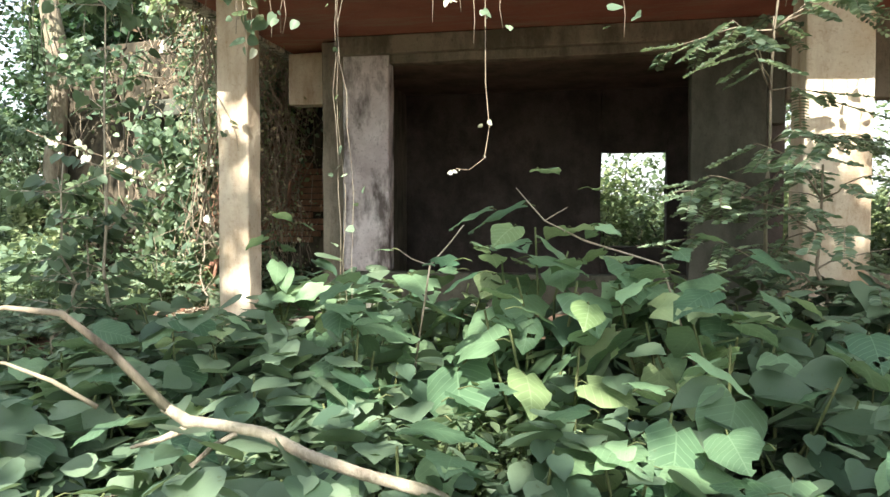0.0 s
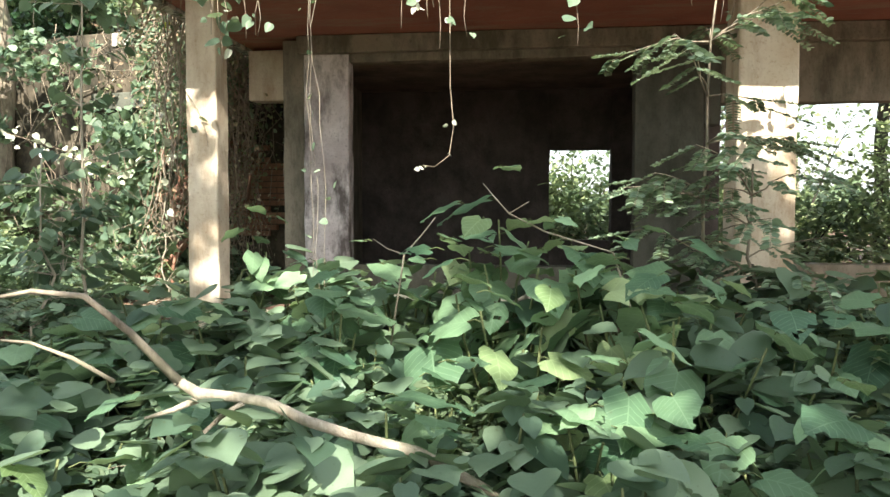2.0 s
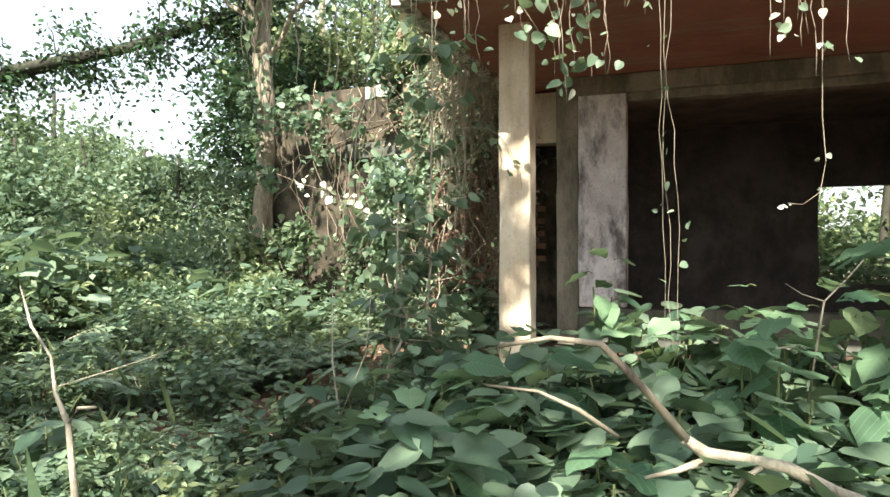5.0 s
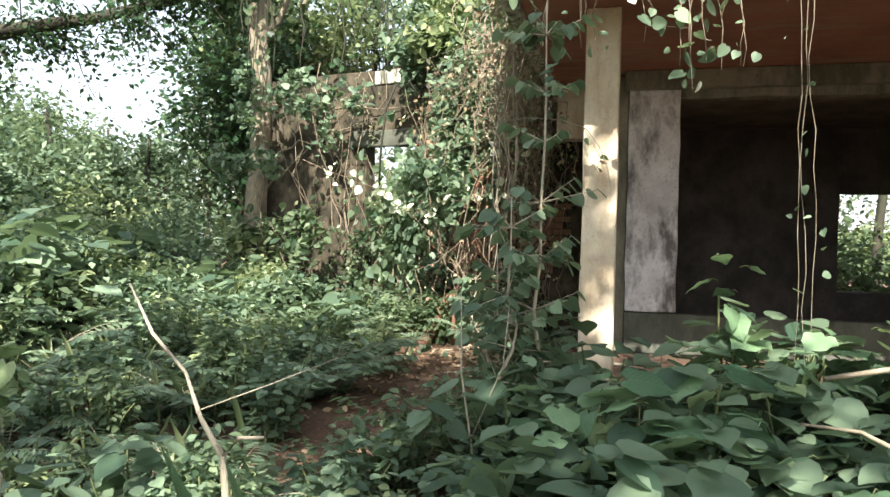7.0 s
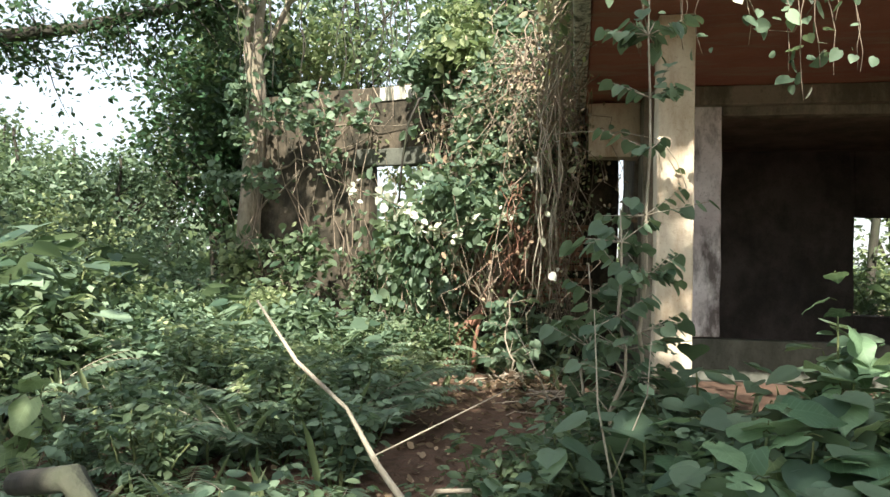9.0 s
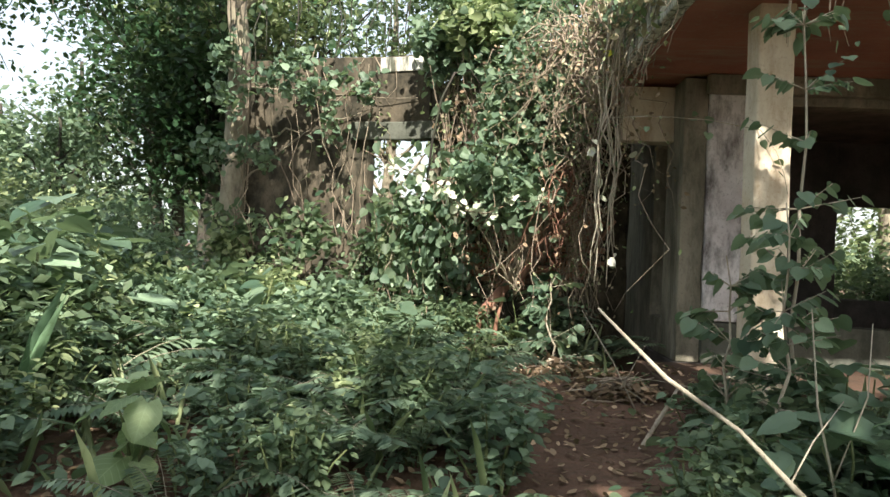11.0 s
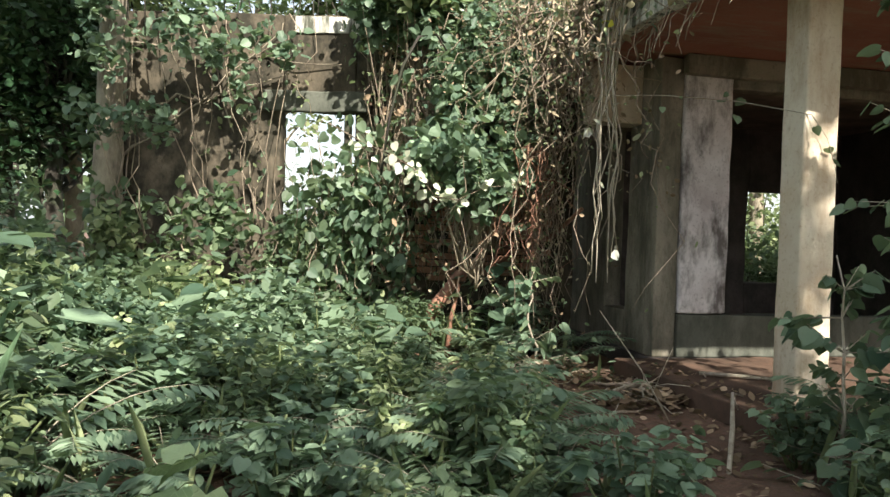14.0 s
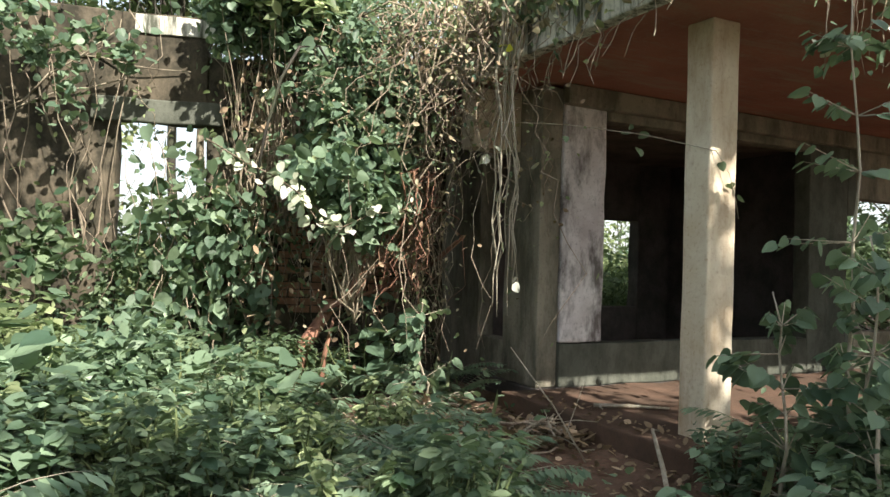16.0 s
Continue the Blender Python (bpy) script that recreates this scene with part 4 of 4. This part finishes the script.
for u, v, rad in ((2.7, 1.3, 0.95), (3.6, 1.9, 1.2), (1.8, 1.7, 1.1)):
    _o = ruin_local(u, v, 0)
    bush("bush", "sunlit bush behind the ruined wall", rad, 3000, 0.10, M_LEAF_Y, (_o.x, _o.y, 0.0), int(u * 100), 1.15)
hanging_vine("pale_garland", "strand of leaves coloured near-white for sun glare across the climbers", [
    [((-2.85, 1.42, 1.99), 0.006), ((-2.6, 1.5, 1.88), 0.006), ((-2.35, 1.6, 1.80), 0.006), ((-2.15, 1.75, 1.72), 0.006), ((-1.95, 1.9, 1.52), 0.006), ((-1.75, 1.95, 1.50), 0.006), ((-1.5, 2.0, 1.62), 0.005), ((-1.2, 2.0, 1.66), 0.005)]] * 4, 17, 0.08, M_SUNLIT_PALE, spread=0.06)
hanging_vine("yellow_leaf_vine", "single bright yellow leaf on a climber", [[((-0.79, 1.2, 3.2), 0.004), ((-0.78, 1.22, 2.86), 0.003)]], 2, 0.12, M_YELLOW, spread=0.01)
hanging_vine("pale_leaf_vine", "two leaves coloured near-white for sun glare on a climber", [[((-0.75, 1.3, 2.6), 0.004), ((-0.89, 1.32, 2.05), 0.003), ((-0.85, 1.3, 1.7), 0.003)]], 5, 0.12, M_SUNLIT_PALE, spread=0.03)

hanging_vine("liana", "dark hooked liana arching before the ruined wall", [
    [((-2.35, 2.3, 1.7), 0.010), ((-2.3, 2.2, 2.2), 0.012), ((-2.22, 2.1, 2.6), 0.013), ((-2.1, 2.05, 2.85), 0.013), ((-1.95, 2.05, 2.88), 0.011), ((-1.86, 2.05, 2.75), 0.008)]], 5, 0.10, M_LEAF, M_BARK_D)
_r = random.Random(52)
for _k in range(15):                                 # lianas that hang from the crowns over the ruined wall
    x, y = -5.2 + 0.32 * _k + _r.uniform(-0.15, 0.15), _r.uniform(3.9, 5.2)
    hanging_vine("liana", "thin dark liana hanging from the tree crowns", [wander((x, y, 6.6), (x + _r.uniform(-0.25, 0.25), y - 0.2, _r.uniform(3.1, 4.0)), 12, 0.35, 0.014, 0.006, 0, 3000 + _k * 3 + j) for j in range(2)],
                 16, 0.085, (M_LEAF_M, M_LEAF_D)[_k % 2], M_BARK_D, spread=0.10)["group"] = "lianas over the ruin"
hanging_vine("root", "pale crooked stem climbing the ruined wall", [wander(ruin_local(u0, -0.06, z0), ruin_local(u1, -0.07, z1), 9, 0.25, 0.016, 0.006, 0, 3200 + i)
             for i, (u0, z0, u1, z1) in enumerate(((4.9, 3.2, 2.6, 3.0), (4.7, 2.5, 3.1, 2.9), (5.0, 1.9, 3.3, 3.3), (3.4, 1.2, 4.1, 3.4)))], 6, 0.07, M_LEAF_M, M_BARK)


def debris_pile(at, radius, seed):
    e = thing("debris_pile", "low heap of dry roots, twigs and fallen leaves", "debris", "", at)
    r = random.Random(seed)
    for i in range(26):
        a, k = r.uniform(0, 6.283), r.uniform(0, 1) * radius
        p = Vector((math.cos(a) * k, math.sin(a) * k * 0.7, 0.02 + 0.14 * (1 - k / radius)))
        d = Vector((r.uniform(-1, 1), r.uniform(-1, 1), r.uniform(-0.15, 0.25))) * r.uniform(0.12, 0.3)
        part("twig", tube([wander(p - d, p + d, 5, 0.07, r.uniform(0.005, 0.013), 0.003, 0, seed + i)], 5), M_VINE if i % 2 else M_STICK, e)
    n = 260
    c = rng.normal(size=(n, 3)) * (radius * 0.5, radius * 0.38, 0.04) + (0, 0, 0.06)
    c[:, 2] = np.abs(c[:, 2]) * np.clip(1.5 - np.hypot(c[:, 0], c[:, 1]) / radius, 0.2, 1)
    tagged(part("dead_leaves", leaves(c, rand_dirs(n, 0, 0.5), rand_ups(n, 1, 0.5), 0.08 * rng.uniform(0.5, 1.4, n), "oval", -0.2), M_DRY, e), kind="stuff")


debris_pile((-0.62, 0.85, ground_z(-0.62, 0.85)), 0.42, 5)
debris_pile((-1.0, 1.75, ground_z(-1.0, 1.75)), 0.5, 45)
broad_plant(-0.40, 1.14, 0.20, 0.10, 2, 3, 71, (0, 2))
broad_plant(-3.40, -1.55, 0.75, 0.18, 3, 5, 72, (6, 7))
broad_plant(0.87, -0.88, 1.35, 0.14, 2, 6, 73, (0, 2))

# ---------------- trees and bushes round the clearing ----------------
tree("tree", "tall grey-barked tree with peeling bark beside the ruined wall", 9.5, 0.17, 2.6, 7.2, 5200, 0.16, M_LEAF_M, M_BARK, (-5.02, 4.42, 0), 3, lean=(-0.1, 0.5))
_r = random.Random(77)
for i in range(16):                                  # the wood behind
    x = -7 + i * 1.55 + _r.uniform(-0.6, 0.6)
    y = _r.uniform(7.5, 13)
    h = _r.uniform(7, 11)
    tree("tree", "slender forest tree with sunlit green leaves", h, _r.uniform(0.07, 0.16), _r.uniform(1.9, 2.9), h * 0.68, 3300, 0.17, (M_LEAF_Y, M_LEAF, M_LEAF_Y, M_LEAF_M)[i % 4], M_BARK_D if i % 2 else M_BARK, (x, y, ground_z(x, y)), 100 + i, clumps=30)
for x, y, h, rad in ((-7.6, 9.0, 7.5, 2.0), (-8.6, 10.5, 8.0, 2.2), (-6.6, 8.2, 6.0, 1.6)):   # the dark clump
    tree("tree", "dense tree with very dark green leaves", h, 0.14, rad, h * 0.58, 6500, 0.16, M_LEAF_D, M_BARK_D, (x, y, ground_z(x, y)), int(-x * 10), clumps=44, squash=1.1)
for i, (x, y, rad) in enumerate(((-9.5, 6.5, 1.5), (-11.5, 8, 1.8), (-8.2, 4.6, 1.3), (-7.2, 2.8, 1.1), (-9.0, 2.2, 1.4), (-13, 5, 2.0), (-11, 3.0, 1.6), (-6.6, 5.0, 1.2), (-8.6, -0.2, 1.2), (-10.5, 0.5, 1.6),
                                 (-14, 10, 2.3), (-17, 13, 2.6), (-20, 15, 3.0), (-16, 17, 3.0), (-6.4, 1.2, 0.8), (-6.0, 3.6, 0.9), (-4.4, 3.4, 0.6), (-5.4, 3.0, 0.8), (-5.6, 1.6, 0.8), (-6.8, -0.6, 0.9), (-4.9, 2.2, 0.6), (-3.4, 1.9, 0.55), (-3.9, 2.7, 0.6), (-3.2, 5.4, 0.9), (-5.0, -0.4, 0.8), (-5.7, 0.8, 0.95), (-6.2, 2.2, 1.2), (-4.5, 1.3, 0.55), (-6.0, -1.6, 0.7), (-7.6, 1.4, 1.2), (-12.5, -3, 2.0), (-9.6, -3.2, 1.4))):
    bush("bush", "leafy green bush at the edge of the clearing", rad, int(2600 + 1000 * rad), 0.095, (M_LEAF_M, M_FERN, M_LEAF_Y, M_LEAF)[i % 4], (x, y, ground_z(x, y)), i * 9, 0.95)
for i, (x, y, rad) in enumerate(((2.6, 7.4, 1.3), (4.4, 7.0, 1.3), (0.8, 7.6, 1.3), (6.5, 6.8, 1.4), (8.4, 6.2, 1.5), (10.2, 4.6, 1.7), (10.6, 1.8, 1.5), (9.8, -0.6, 1.2), (7.2, 9, 2.2), (11, 8, 2.4),
                                 (-1.4, 6.2, 1.2), (-3.0, 6.6, 1.3), (-4.4, 7.4, 1.4), (-2.2, 5.0, 0.7), (5.6, 8.4, 1.8), (3.4, 9, 2.0), (13, 3, 2.2), (13, 6, 2.6))):
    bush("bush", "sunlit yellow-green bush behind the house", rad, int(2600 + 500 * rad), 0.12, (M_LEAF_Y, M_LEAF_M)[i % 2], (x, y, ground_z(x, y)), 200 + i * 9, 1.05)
for i, (x, y, h, rad) in enumerate(((11, -2, 8, 2.6), (13, 2, 9, 2.8), (12, 9, 9, 2.8), (16, 6, 10, 3.2), (-13, -1, 6, 2.0), (-24, 18, 8, 3.2), (-28, 10, 9, 3.4), (-30, 24, 9, 3.6), (-18, 24, 8, 3.2), (-12, 22, 9, 3.2))):
    tree("tree", "broad-crowned tree at the clearing's edge", h, 0.2, rad, h * 0.62, 3600, 0.24, M_LEAF_M, M_BARK_D, (x, y, ground_z(x, y)), 300 + i, clumps=34)


for i, (x, y, h) in enumerate(((-11.2, 4.6, 3.7), (-9.8, 5.6, 3.3), (-12.6, 6.6, 4.2), (-9.2, 7.6, 3.2), (-10.8, 8.4, 3.6), (-14.5, 5.5, 5.0), (-13.5, 9.5, 4.4), (-9.2, 3.6, 3.0))):
    tree("tree", "small leafy tree at the clearing's edge", h, 0.07, h * 0.36, h * 0.66, 4200, 0.12, (M_LEAF_M, M_FERN, M_LEAF_M, M_LEAF)[i % 4], M_BARK_D, (x, y, ground_z(x, y)), 600 + i, clumps=26, squash=1.1)


# the limb that reaches over the clearing, its shade put into near-black colours
def overhang():
    e = thing("overhanging_limb", "leafy limb of a large tree overhead, coloured dark as in shade", "tree", "", (-13.5, 4.0, 0))
    o = Vector((-13.5, 4.0, 0))
    way = [((-13.5, 4.0, -0.3), 0.35), ((-13.3, 4.1, 2.2), 0.30), ((-12.4, 4.4, 3.9), 0.22), ((-10.8, 4.9, 4.55), 0.16), ((-8.6, 5.4, 4.95), 0.12), ((-6.9, 5.9, 5.45), 0.08), ((-5.6, 6.2, 6.1), 0.05)]
    part("trunk", tube([[(Vector(p) - o, r) for p, r in way]], 9), M_BARK_D, e)
    twigs, cs = [], []
    r = random.Random(3)
    for i in range(80):
        k = r.randrange(2, 6)
        a = Vector(way[k][0]).lerp(Vector(way[k + 1][0]), r.random()) - o
        tip = a + Vector((r.uniform(-0.9, 0.9), r.uniform(-0.9, 0.9), r.uniform(-1.25, 0.8)))
        twigs.append(wander(a, tip, 5, 0.2, 0.02, 0.005, 0, 900 + i))
        for j in range(70):
            q = twigs[-1][r.randrange(1, 6)][0]
            cs.append((q.x + r.gauss(0, 0.16), q.y + r.gauss(0, 0.16), q.z + r.gauss(0, 0.16)))
    part("limb", tube(twigs, 4), M_BARK_D, e)
    n = len(cs)
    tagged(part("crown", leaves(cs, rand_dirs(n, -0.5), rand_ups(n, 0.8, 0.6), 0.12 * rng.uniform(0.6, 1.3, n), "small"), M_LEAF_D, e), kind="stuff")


overhang()
# trees behind the walker, whose crowns shade the clearing
for i, (x, y, h, cr, cz, n, dx, dy) in enumerate(((-7.5, -10.5, 10, 3.0, 7.0, 7500, 0, 0), (-3.9, -9.6, 10, 2.9, 6.9, 5600, 0, 0), (0.3, -9.4, 10.4, 2.3, 8.3, 3500, 0, 0), (4.4, -9.6, 10.4, 2.3, 7.9, 3700, 0, 0),
                                               (9.3, -9, 9, 2.8, 6.0, 3000, 0, 0), (-11.5, -8, 9, 2.8, 6.0, 4000, 0, 0), (-9.5, -5.5, 9.5, 2.1, 7.4, 6500, 5.2, 3.6))):
    tree("tree", "broad-crowned tree shading the clearing", h, 0.2, cr, cz, n, 0.24, M_LEAF_M, M_BARK_D, (x, y, ground_z(x, y)), 400 + i, clumps=24, squash=0.66, lean=(dx, dy))


# far woods that close the horizon
def far_woods():
    n = 16000
    a = rng.uniform(0, 6.283, n)
    d = rng.uniform(36, 52, n)
    hgt = 3.2 + 2.4 * np.sin(a * 3 + 1) + 1.6 * np.sin(a * 11)
    z = rng.uniform(0, 1, n) ** 0.8 * np.maximum(hgt, 1.8) * d / 40
    me = leaves(np.stack([np.cos(a) * d, np.sin(a) * d, z], 1), rand_dirs(n, -0.2), rand_ups(n, 0.6, 0.8), 1.3 * rng.uniform(0.5, 1.4, n), "small")
    me.materials.append(M_LEAF_M)
    tagged(new("far_woods", me), "distant green edge of the wood", "woods", kind="stuff")


far_woods()


# ---------------- exposed bricks low on the ruined wall ----------------
def bricks():
    bm = bmesh.new()
    box(bm, -0.105, 0.105, -0.045, 0.0, -0.033, 0.033, 0.3, 0.003)
    me = bpy.data.meshes.new("brick")
    bm.to_mesh(me)
    bm.free()
    me.materials.append(M_BRICK)
    r = random.Random(2)
    rot = Matrix.Rotation(radians(-14), 4, "Z")
    for row in range(17):
        for col in range(8):
            u = 0.35 + col * 0.225 + (0.11 if row % 2 else 0)
            z = 0.75 + row * 0.077
            if r.random() < 0.12 or (u - 1.2) ** 2 / 0.9 + (z - 1.35) ** 2 / 0.4 > 1.1:
                continue
            o = new("brick", me)
            o.parent = wall_ruin
            o.matrix_parent_inverse = wall_ruin.matrix_world.inverted()
            o.matrix_basis = Matrix.Translation(ruin_local(u, 0.016 - r.random() * 0.008, z)) @ rot @ pose(0, 0, 0, 0, r.uniform(-1, 1), r.uniform(-1.5, 1.5))


bpy.context.view_layer.update()
bricks()
